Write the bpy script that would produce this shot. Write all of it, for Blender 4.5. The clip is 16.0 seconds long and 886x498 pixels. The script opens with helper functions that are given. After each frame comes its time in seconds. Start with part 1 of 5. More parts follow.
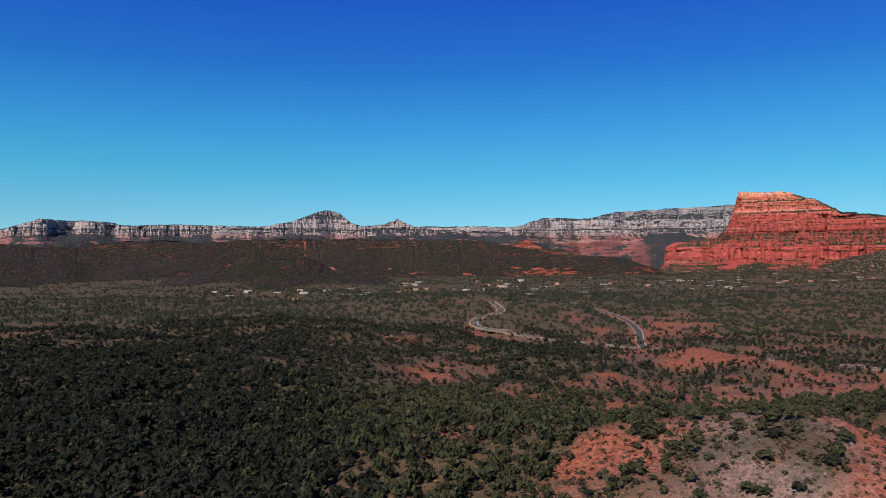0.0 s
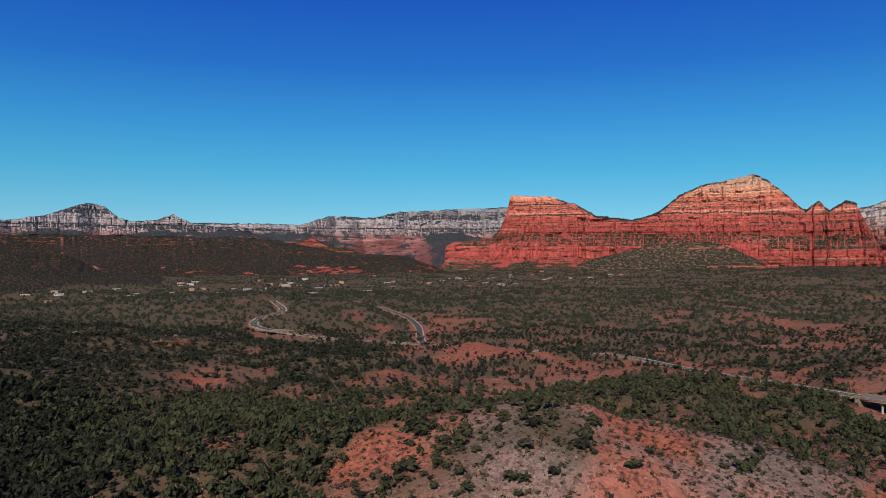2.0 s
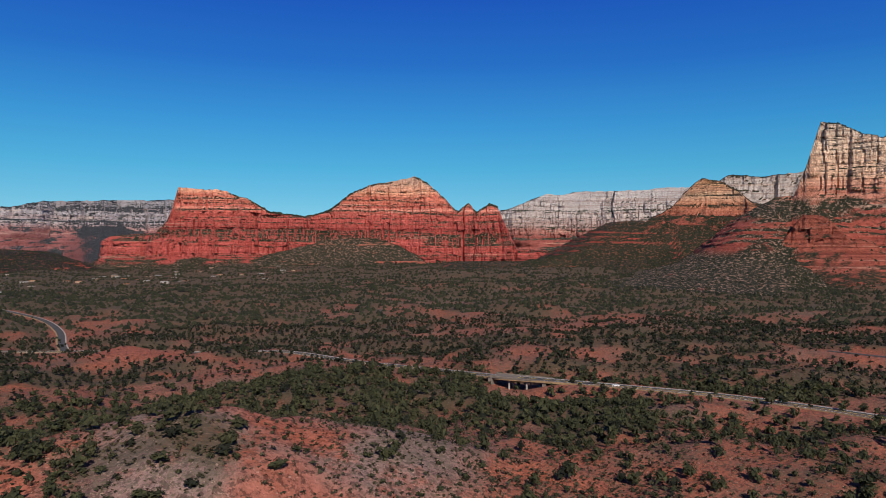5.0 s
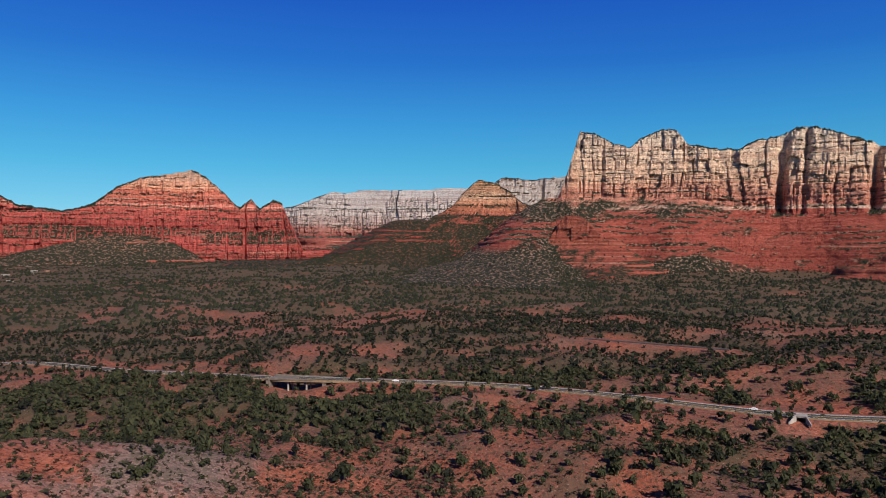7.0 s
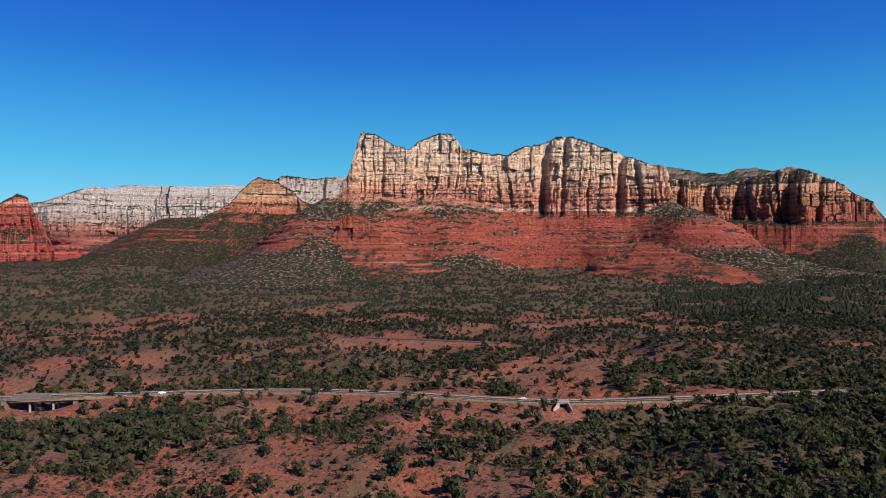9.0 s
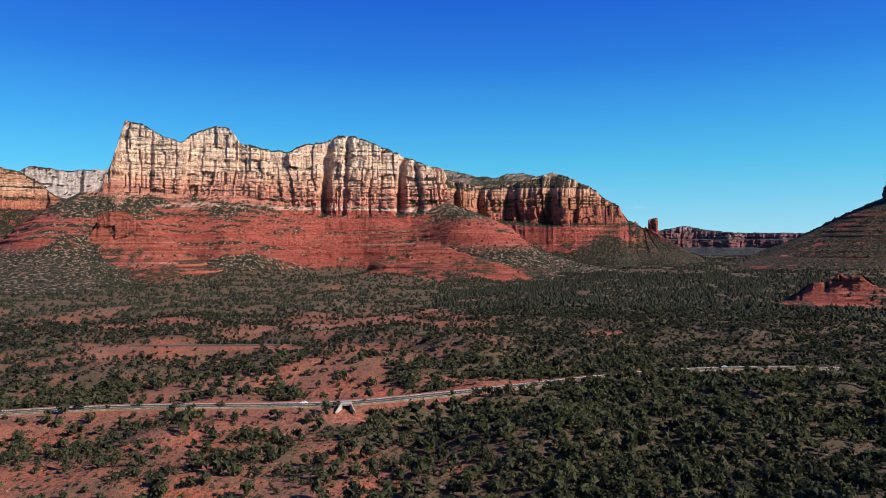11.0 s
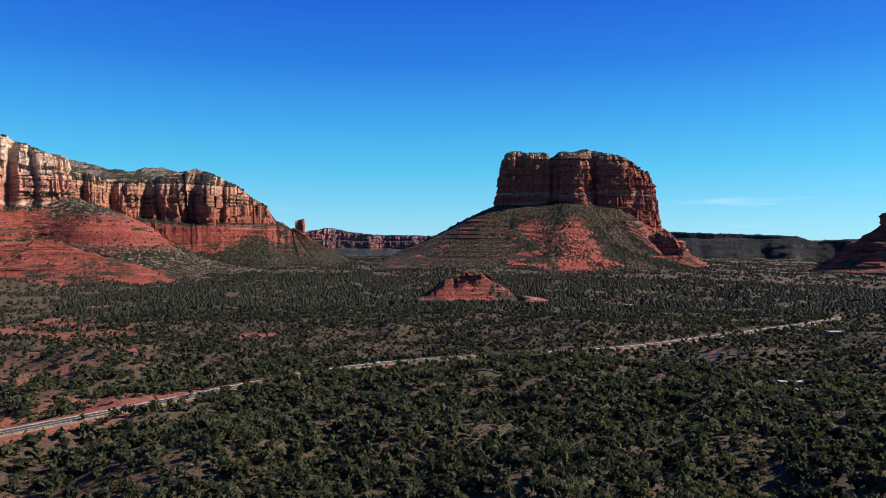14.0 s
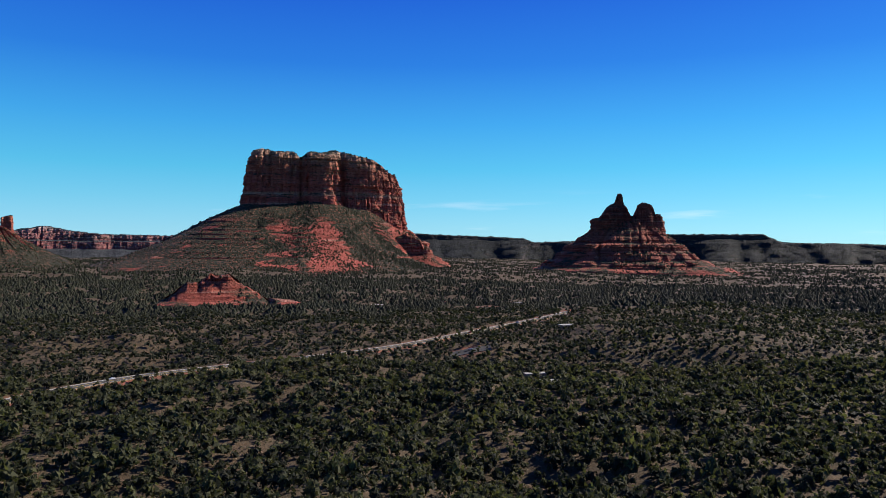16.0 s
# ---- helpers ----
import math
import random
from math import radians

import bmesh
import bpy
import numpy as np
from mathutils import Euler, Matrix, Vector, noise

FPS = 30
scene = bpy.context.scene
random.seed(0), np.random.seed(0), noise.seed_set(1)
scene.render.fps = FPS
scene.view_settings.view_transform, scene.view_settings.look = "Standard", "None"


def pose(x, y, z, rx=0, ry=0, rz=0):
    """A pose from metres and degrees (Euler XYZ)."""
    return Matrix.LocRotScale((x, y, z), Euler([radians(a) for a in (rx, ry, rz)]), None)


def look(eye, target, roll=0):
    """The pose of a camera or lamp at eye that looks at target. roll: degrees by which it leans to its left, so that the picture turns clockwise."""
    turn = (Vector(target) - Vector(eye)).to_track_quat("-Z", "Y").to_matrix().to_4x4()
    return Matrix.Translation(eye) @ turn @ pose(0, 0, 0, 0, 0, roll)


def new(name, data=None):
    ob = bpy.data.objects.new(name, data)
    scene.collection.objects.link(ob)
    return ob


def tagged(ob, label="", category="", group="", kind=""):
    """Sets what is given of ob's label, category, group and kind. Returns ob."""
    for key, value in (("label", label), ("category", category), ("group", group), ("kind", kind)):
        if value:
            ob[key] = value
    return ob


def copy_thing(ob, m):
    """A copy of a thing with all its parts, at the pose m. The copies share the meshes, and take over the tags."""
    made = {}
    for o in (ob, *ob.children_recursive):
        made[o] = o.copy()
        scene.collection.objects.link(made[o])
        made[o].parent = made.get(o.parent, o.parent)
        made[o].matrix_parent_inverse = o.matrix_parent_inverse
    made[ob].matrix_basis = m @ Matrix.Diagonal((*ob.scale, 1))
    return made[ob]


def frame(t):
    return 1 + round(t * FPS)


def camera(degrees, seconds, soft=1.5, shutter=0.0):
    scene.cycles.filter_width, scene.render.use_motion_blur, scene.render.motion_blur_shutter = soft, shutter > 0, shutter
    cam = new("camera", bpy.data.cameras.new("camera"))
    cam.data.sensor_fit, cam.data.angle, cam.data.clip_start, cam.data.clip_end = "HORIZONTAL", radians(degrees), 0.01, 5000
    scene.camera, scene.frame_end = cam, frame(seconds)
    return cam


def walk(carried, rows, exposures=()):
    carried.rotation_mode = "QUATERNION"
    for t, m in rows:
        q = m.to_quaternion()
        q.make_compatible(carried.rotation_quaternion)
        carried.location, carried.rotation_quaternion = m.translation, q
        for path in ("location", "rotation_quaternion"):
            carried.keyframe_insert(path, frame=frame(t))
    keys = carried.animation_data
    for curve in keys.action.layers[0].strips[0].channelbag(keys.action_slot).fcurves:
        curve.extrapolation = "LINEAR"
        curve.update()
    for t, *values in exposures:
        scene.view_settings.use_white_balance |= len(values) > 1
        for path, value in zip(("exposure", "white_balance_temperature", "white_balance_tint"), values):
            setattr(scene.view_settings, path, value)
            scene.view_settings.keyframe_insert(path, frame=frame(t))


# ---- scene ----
cam = camera(63.71, 16.0, 0.6)
PATH = (
    (0.0, pose(0.00, 0.00, 100.00, 90.50, 0.22, -0.00)),
    (0.5, pose(0.69, 1.40, 100.11, 90.46, 0.13, -4.27)),
    (1.0, pose(1.76, 2.68, 100.13, 90.42, 0.04, -8.54)),
    (1.5, pose(3.08, 3.89, 100.26, 90.39, 0.06, -12.79)),
    (2.0, pose(4.56, 4.78, 100.29, 90.34, -0.02, -17.06)),
    (2.5, pose(6.18, 5.32, 100.35, 90.30, -0.05, -21.33)),
    (3.0, pose(7.86, 5.67, 100.36, 90.25, -0.10, -25.61)),
    (3.5, pose(9.82, 6.12, 100.36, 90.19, -0.13, -29.90)),
    (4.0, pose(11.91, 6.63, 100.36, 90.14, -0.17, -34.19)),
    (6.5, pose(24.43, 8.96, 98.82, 89.99, -0.16, -55.44)),
    (7.0, pose(26.73, 9.66, 98.78, 89.97, -0.14, -59.72)),
    (7.5, pose(28.98, 10.39, 98.77, 89.96, -0.09, -64.05)),
    (8.0, pose(31.35, 11.17, 98.74, 89.96, -0.05, -68.38)),
    (8.5, pose(33.71, 11.79, 98.78, 89.97, -0.01, -72.75)),
    (9.0, pose(36.19, 12.25, 98.55, 89.96, 0.04, -77.10)),
    (11.5, pose(52.82, 13.19, 96.59, 89.92, 0.12, -98.78)),
    (12.0, pose(56.53, 13.52, 96.06, 89.92, 0.11, -103.12)),
    (12.5, pose(60.37, 13.83, 95.62, 89.93, 0.09, -107.56)),
    (13.0, pose(64.43, 14.01, 95.32, 89.92, 0.06, -112.22)),
    (13.5, pose(68.83, 13.92, 95.29, 89.95, 0.01, -117.30)),
    (14.0, pose(73.47, 13.65, 95.23, 89.99, -0.03, -122.39)),
    (14.5, pose(77.91, 13.02, 95.23, 90.03, -0.04, -127.44)),
    (15.0, pose(82.52, 12.10, 95.41, 90.04, -0.10, -132.48)),
    (15.5, pose(86.98, 10.79, 95.51, 90.06, -0.07, -137.52)),
    (16.0, pose(91.45, 9.27, 95.34, 90.07, -0.06, -142.55)),
)
walk(cam, PATH, ((0.0, 0.35), (3.5, 0.15), (7.0, 0.3), (9.0, 0.45), (12.5, 0.80), (16.0, 0.72)))

# ---- light ----
SUN_AZ, SUN_EL = 208.0, 34.0
world = bpy.data.worlds.new("sky")
scene.world = world
world.use_nodes = True
wn = world.node_tree.nodes
sky = wn.new("ShaderNodeTexSky")
sky.sky_type = "NISHITA"
sky.sun_disc = False
sky.sun_elevation, sky.sun_rotation = radians(SUN_EL), radians(SUN_AZ)
sky.altitude, sky.air_density, sky.dust_density, sky.ozone_density = 1400, 1.0, 0.1, 3.0
wn["Background"].inputs[1].default_value = 0.10
deep = wn.new("ShaderNodeMix")
deep.data_type, deep.blend_type = "RGBA", "MULTIPLY"
deep.inputs[0].default_value, deep.inputs[7].default_value = 1.0, (0.092, 0.192, 0.232, 1)
clear = wn.new("ShaderNodeGamma")
clear.inputs[1].default_value = 1.7
world.node_tree.links.new(sky.outputs[0], clear.inputs[0])
world.node_tree.links.new(clear.outputs[0], deep.inputs[6])
way_up = wn.new("ShaderNodeTexCoord")
split = wn.new("ShaderNodeSeparateXYZ")
world.node_tree.links.new(way_up.outputs["Generated"], split.inputs[0])
clear_air = wn.new("ShaderNodeValToRGB")
tones = ((0.0, (0.24, 0.42, 0.56)), (0.03, (0.20, 0.41, 0.55)), (0.07, (0.125, 0.385, 0.53)), (0.111, (0.066, 0.350, 0.52)), (0.172, (0.035, 0.258, 0.54)), (0.25, (0.015, 0.138, 0.50)), (0.34, (0.009, 0.078, 0.46)), (0.6, (0.012, 0.045, 0.20)), (1.0, (0.015, 0.035, 0.12)))
for _ in tones[2:]:
    clear_air.color_ramp.elements.new(0.5)
for e, (at, tone) in zip(clear_air.color_ramp.elements, tones):
    e.position, e.color = at, (*tone, 1)
world.node_tree.links.new(split.outputs[2], clear_air.inputs[0])
# a few thin clouds low over the southern horizon
stretch = wn.new("ShaderNodeVectorMath")
stretch.operation = "MULTIPLY"
stretch.inputs[1].default_value = (5, 5, 42)
world.node_tree.links.new(way_up.outputs["Generated"], stretch.inputs[0])
wisp = wn.new("ShaderNodeTexNoise")
wisp.inputs["Scale"].default_value, wisp.inputs["Detail"].default_value = 1.0, 5.0
world.node_tree.links.new(stretch.outputs[0], wisp.inputs["Vector"])
south = wn.new("ShaderNodeVectorMath")
south.operation = "DOT_PRODUCT"
south.inputs[1].default_value = (0.75, -0.66, 0)
world.node_tree.links.new(way_up.outputs["Generated"], south.inputs[0])


def fade(source, lo, hi, to=1.0):
    n = wn.new("ShaderNodeMapRange")
    n.interpolation_type = "SMOOTHSTEP"
    world.node_tree.links.new(source, n.inputs[0])
    n.inputs[1].default_value, n.inputs[2].default_value, n.inputs[4].default_value = lo, hi, to
    return n.outputs[0]


def times(a, b):
    n = wn.new("ShaderNodeMath")
    n.operation = "MULTIPLY"
    world.node_tree.links.new(a, n.inputs[0])
    world.node_tree.links.new(b, n.inputs[1])
    return n.outputs[0]


veil = times(times(fade(wisp.outputs["Fac"], 0.56, 0.72, 0.5), fade(south.outputs["Value"], 0.6, 0.8)), fade(split.outputs[2], 0.085, 0.05))
cloudy = wn.new("ShaderNodeMix")
cloudy.data_type = "RGBA"
cloudy.inputs[7].default_value = (0.5, 0.56, 0.64, 1)
world.node_tree.links.new(veil, cloudy.inputs[0])
world.node_tree.links.new(clear_air.outputs[0], cloudy.inputs[6])
brighter = wn.new("ShaderNodeMix")
brighter.data_type, brighter.blend_type = "RGBA", "MULTIPLY"
brighter.inputs[0].default_value, brighter.inputs[7].default_value = 1.0, (10, 10, 10, 1)
world.node_tree.links.new(cloudy.outputs[2], brighter.inputs[6])
both_skies = wn.new("ShaderNodeMix")
both_skies.data_type = "RGBA"
both_skies.inputs[0].default_value = 0.22
world.node_tree.links.new(brighter.outputs[2], both_skies.inputs[6])
world.node_tree.links.new(deep.outputs[2], both_skies.inputs[7])
world.node_tree.links.new(both_skies.outputs[2], wn["Background"].inputs[0])
lamp = bpy.data.lights.new("sun", "SUN")
lamp.energy, lamp.angle, lamp.color = 5.0, radians(0.53), (1.0, 0.90, 0.79)
sun = new("sun", lamp)
sun_way = Vector((math.sin(radians(SUN_AZ)) * math.cos(radians(SUN_EL)), math.cos(radians(SUN_AZ)) * math.cos(radians(SUN_EL)), math.sin(radians(SUN_EL))))
sun.matrix_world = look(sun_way * 1000, (0, 0, 0))


# ---- materials ----
class Nodes:
    """A short way to write a node material."""

    def __init__(self, name, rough=0.9):
        self.mat = bpy.data.materials.new(name)
        self.mat.use_nodes = True
        self.tree = self.mat.node_tree
        self.out = self.tree.nodes["Principled BSDF"]
        self.out.inputs["Roughness"].default_value = rough
        self.out.inputs["Specular IOR Level"].default_value = 0.25

    def link(self, a, b):
        self.tree.links.new(a, b)

    def node(self, kind, **values):
        n = self.tree.nodes.new(kind)
        for key, v in values.items():
            n.inputs[key].default_value = v
        return n

    def place(self, scale=(1, 1, 1)):
        g = self.tree.nodes.new("ShaderNodeNewGeometry")
        m = self.node("ShaderNodeVectorMath", **{})
        m.operation = "MULTIPLY"
        m.inputs[1].default_value = scale
        self.link(g.outputs["Position"], m.inputs[0])
        return m.outputs[0]

    def noise(self, scale, size=1.0, detail=4.0, rough=0.55):
        n = self.node("ShaderNodeTexNoise", Scale=size, Detail=detail, Roughness=rough)
        self.link(self.place(scale), n.inputs["Vector"])
        return n.outputs["Fac"]

    def math(self, op, a, b=0.0, c=None):
        n = self.tree.nodes.new("ShaderNodeMath")
        n.operation = op
        for i, v in enumerate((a, b) if c is None else (a, b, c)):
            if isinstance(v, (int, float)):
                n.inputs[i].default_value = v
            else:
                self.link(v, n.inputs[i])
        return n.outputs[0]

    def step(self, v, lo, hi, to_lo=0.0, to_hi=1.0):
        n = self.tree.nodes.new("ShaderNodeMapRange")
        n.interpolation_type = "SMOOTHSTEP"
        self.link(v, n.inputs[0])
        for i, q in enumerate((lo, hi, to_lo, to_hi)):
            n.inputs[i + 1].default_value = q
        return n.outputs[0]

    def mix(self, fac, a, b, blend="MIX"):
        n = self.tree.nodes.new("ShaderNodeMix")
        n.data_type, n.blend_type = "RGBA", blend
        for i, v in ((0, fac), (6, a), (7, b)):
            if isinstance(v, (int, float)):
                n.inputs[i].default_value = v
            elif isinstance(v, tuple):
                n.inputs[i].default_value = (*v, 1)
            else:
                self.link(v, n.inputs[i])
        return n.outputs[2]

    def ramp(self, v, stops):
        n = self.tree.nodes.new("ShaderNodeValToRGB")
        e = n.color_ramp.elements
        while len(e) < len(stops):
            e.new(0.5)
        for q, (at, colour) in zip(e, stops):
            q.position, q.color = at, (*colour, 1)
        self.link(v, n.inputs[0])
        return n.outputs[0]

    def finish(self, colour, bump=None, strength=0.5, distance=0.5):
        if isinstance(colour, tuple):
            self.out.inputs["Base Color"].default_value = (*colour, 1)
        else:
            self.link(colour, self.out.inputs["Base Color"])
        if bump is not None:
            b = self.node("ShaderNodeBump", Strength=strength, Distance=distance)
            self.link(bump, b.inputs["Height"])
            self.link(b.outputs[0], self.out.inputs["Normal"])
        return self.mat


DEEP_RED, RED, ORANGE = (0.29, 0.070, 0.051), (0.40, 0.104, 0.074), (0.54, 0.245, 0.145)
TAN, CREAM, GREY = (0.64, 0.43, 0.29), (0.70, 0.55, 0.41), (0.44, 0.40, 0.37)
SCRUB, SCRUB_DRY = (0.022, 0.028, 0.014), (0.055, 0.052, 0.030)


def rock(name, low, high, stops, veg=0.75, soil=(0.22, 0.085, 0.05), grain=1.0, bare=None, share=0.53, scrub=(SCRUB, SCRUB_DRY), lines=0.74):
    """Layered sandstone whose colour goes by the height of the layer; scrub and soil lie on its flat ledges."""
    m = Nodes(name, 0.92)
    sep = m.tree.nodes.new("ShaderNodeSeparateXYZ")
    m.link(m.place(), sep.inputs[0])
    z = sep.outputs[2]
    warp = m.noise((0.004, 0.004, 0.008), 1, 4)
    zz = m.math("ADD", z, m.math("MULTIPLY", m.math("SUBTRACT", warp, 0.5), 0.085 * (high - low)))
    fac = m.math("DIVIDE", m.math("SUBTRACT", zz, low), high - low)
    col = m.ramp(fac, stops)
    beds = m.noise((0.0016, 0.0016, 0.10 * grain), 1, 6, 0.72)
    col = m.mix(m.step(beds, 0.42, 0.54), m.mix(1.0, col, (lines + 0.08, lines - 0.02, lines - 0.04), "MULTIPLY"), col)
    pale = m.noise((0.0011, 0.0011, 0.040 * grain), 1.7, 4, 0.65)
    col = m.mix(m.step(pale, 0.59, 0.64, 0, 0.5), col, m.mix(0.5, col, CREAM))
    streak = m.noise((0.055 * grain, 0.055 * grain, 0.006), 1, 5, 0.65)
    col = m.mix(m.step(streak, 0.56, 0.72, 0, 0.35), col, m.mix(1.0, col, (0.6, 0.54, 0.53), "MULTIPLY"))
    blot = m.noise((0.012, 0.012, 0.012), 1, 5, 0.65)
    col = m.mix(m.step(blot, 0.35, 0.7, 0.0, 0.35), col, m.mix(1.0, col, (1.25, 1.2, 1.15), "MULTIPLY"))
    joint = m.noise((0.030 * grain, 0.030 * grain, 0.009 * grain), 1, 4, 0.6)
    seam = m.step(m.math("ABSOLUTE", m.math("SUBTRACT", joint, 0.5)), 0.0, 0.014)
    col = m.mix(seam, m.mix(1.0, col, (0.50, 0.44, 0.43), "MULTIPLY"), col)
    rough = m.noise((0.11, 0.11, 0.2), 1, 6, 0.78)
    col = m.mix(m.step(rough, 0.38, 0.62), m.mix(1.0, col, (0.84, 0.80, 0.79), "MULTIPLY"), m.mix(1.0, col, (1.27, 1.25, 1.24), "MULTIPLY"))
    geo = m.tree.nodes.new("ShaderNodeNewGeometry")
    nz = m.tree.nodes.new("ShaderNodeSeparateXYZ")
    m.link(geo.outputs["True Normal"], nz.inputs[0])
    flat = m.step(nz.outputs[2], 0.50, 0.76)
    spots = m.noise((0.13, 0.13, 0.13), 1, 4, 0.75)
    spur = m.tree.nodes.new("ShaderNodeAttribute")
    spur.attribute_name = "spur"
    cover = m.math("MULTIPLY", flat, m.step(blot, 0.72 - veg * 0.6, 0.84 - veg * 0.6))
    if bare:
        patch = m.math("ADD", m.noise((0.008, 0.008, 0.045), 1, 5, 0.65), m.math("MULTIPLY", m.math("SUBTRACT", 0.5, spur.outputs["Fac"]), 0.8))
        band = m.math("MULTIPLY", m.step(zz, bare[0] - 14, bare[0] + 14), m.step(zz, bare[1] + 14, bare[1] - 14))
        cover = m.math("MULTIPLY", cover, m.math("SUBTRACT", 1.0, m.math("MULTIPLY", band, m.step(patch, share + 0.02, share - 0.04))))
    col = m.mix(cover, col, m.mix(m.step(spots, 0.40, 0.47), soil, m.mix(m.step(blot, 0.5, 0.8), *scrub)))
    fine = m.noise((0.25, 0.25, 0.35), 1, 5, 0.7)
    return m.finish(col, m.math("ADD", m.math("MULTIPLY", beds, 2.0), m.math("ADD", m.math("MULTIPLY", rough, 3.0), fine)), 1.0, 4.0)


rock_lee = rock("pale_cliff_rock", 40, 420, [(0.0, DEEP_RED), (0.28, RED), (0.42, RED), (0.425, (0.78, 0.56, 0.44)), (0.445, (0.76, 0.52, 0.40)), (0.45, (0.60, 0.245, 0.175)), (0.57, (0.70, 0.34, 0.24)), (0.62, (0.80, 0.50, 0.35)), (0.70, (0.84, 0.60, 0.43)), (0.88, (0.84, 0.66, 0.50)), (1.0, (0.62, 0.52, 0.42))], soil=(0.42, 0.26, 0.19), veg=0.8, bare=(100, 172), share=0.40)
rock_lee_red = rock("red_cliff_rock", 40, 360, [(0.0, RED), (0.35, DEEP_RED), (0.5, (0.44, 0.15, 0.095)), (0.66, (0.52, 0.26, 0.16)), (0.85, TAN), (1.0, (0.5, 0.4, 0.31))], 1.0, soil=(0.16, 0.075, 0.05), bare=(90, 150), share=0.42)
rock_twins = rock("banded_butte_rock", 30, 410, [(0.0, (0.39, 0.083, 0.071)), (0.25, (0.527, 0.114, 0.095)), (0.42, (0.413, 0.087, 0.074)), (0.52, (0.527, 0.121, 0.1)), (0.6, (0.573, 0.145, 0.114)), (0.64, (0.757, 0.32, 0.24)), (0.66, (0.596, 0.164, 0.125)), (0.74, (0.711, 0.251, 0.174)), (0.78, (0.619, 0.184, 0.13)), (0.84, (0.799, 0.416, 0.273)), (0.92, (0.711, 0.437, 0.316)), (1.0, (0.481, 0.323, 0.24))], bare=(40, 150), share=0.42, soil=(0.30, 0.17, 0.12))
rock_cone = rock("orange_cone_rock", 120, 330, [(0.0, DEEP_RED), (0.35, RED), (0.6, ORANGE), (0.75, TAN), (1.0, (0.48, 0.26, 0.13))])
rock_white = rock("white_cliff_rock", 60, 440, [(0.0, (0.30, 0.09, 0.075)), (0.3, (0.34, 0.115, 0.095)), (0.42, (0.40, 0.20, 0.17)), (0.50, (0.44, 0.35, 0.33)), (0.6, (0.50, 0.45, 0.43)), (1.0, (0.47, 0.45, 0.45))], 0.85, (0.17, 0.15, 0.145), grain=0.8, lines=0.7)
rock_grey = rock("grey_ridge_rock", 100, 440, [(0.0, RED), (0.4, GREY), (1.0, GREY)], 0.8)
# Rock, soil and scrub tones are tinted bluish for the haze of distance.
rock_far_hazed = rock("hazed_mesa_rock", 40, 330, [(0.0, (0.22, 0.085, 0.085)), (0.40, (0.26, 0.11, 0.11)), (0.53, (0.34, 0.165, 0.16)), (0.60, (0.38, 0.28, 0.285)), (0.66, (0.42, 0.39, 0.41)), (0.9, (0.40, 0.385, 0.41)), (1.0, (0.30, 0.30, 0.325))], 0.85, (0.105, 0.10, 0.115), grain=0.9, scrub=((0.026, 0.032, 0.036), (0.05, 0.054, 0.058)), lines=0.8)
rock_court = rock("butte_rock", 30, 420, [(0.0, RED), (0.4, DEEP_RED), (0.6, RED), (0.63, (0.44, 0.24, 0.17)), (0.65, RED), (0.86, (0.34, 0.12, 0.075)), (0.93, (0.42, 0.25, 0.17)), (1.0, (0.50, 0.40, 0.31))], 0.95, bare=(40, 185), share=0.33)
rock_bell = rock("slickrock", 10, 280, [(0.0, RED), (0.5, (0.38, 0.115, 0.075)), (0.62, (0.30, 0.09, 0.06)), (1.0, (0.22, 0.075, 0.052))], 0.45, grain=1.5, lines=0.55)
rock_wooded = rock("wooded_slope", 20, 170, [(0.0, RED), (0.5, DEEP_RED), (1.0, (0.22, 0.10, 0.07))], 0.85, (0.15, 0.055, 0.038), scrub=((0.013, 0.017, 0.012), (0.032, 0.032, 0.021)))
rock_hill = rock("scrub_hill_rock", 100, 450, [(0.0, (0.22, 0.13, 0.10)), (1.0, (0.30, 0.26, 0.22))], 1.3, (0.11, 0.095, 0.075))
rock_talus = rock("rubble_slope", 0, 200, [(0.0, RED), (1.0, (0.46, 0.19, 0.13))], 0.95, (0.34, 0.19, 0.145))
rock_pale = rock("pale_outcrop_rock", 0, 30, [(0.0, (0.28, 0.12, 0.075)), (0.5, (0.36, 0.24, 0.17)), (1.0, (0.30, 0.17, 0.11))], 0.9)
# Blue haze and the tree canopy's shade are mixed into these dark tones.
rock_mesa_hazed = rock("dark_hazed_mesa_rock", 60, 230, [(0.0, (0.045, 0.038, 0.038)), (0.6, (0.055, 0.047, 0.047)), (1.0, (0.075, 0.072, 0.075))], 1.5, (0.017, 0.020, 0.023), scrub=((0.011, 0.014, 0.016), (0.020, 0.024, 0.027)))


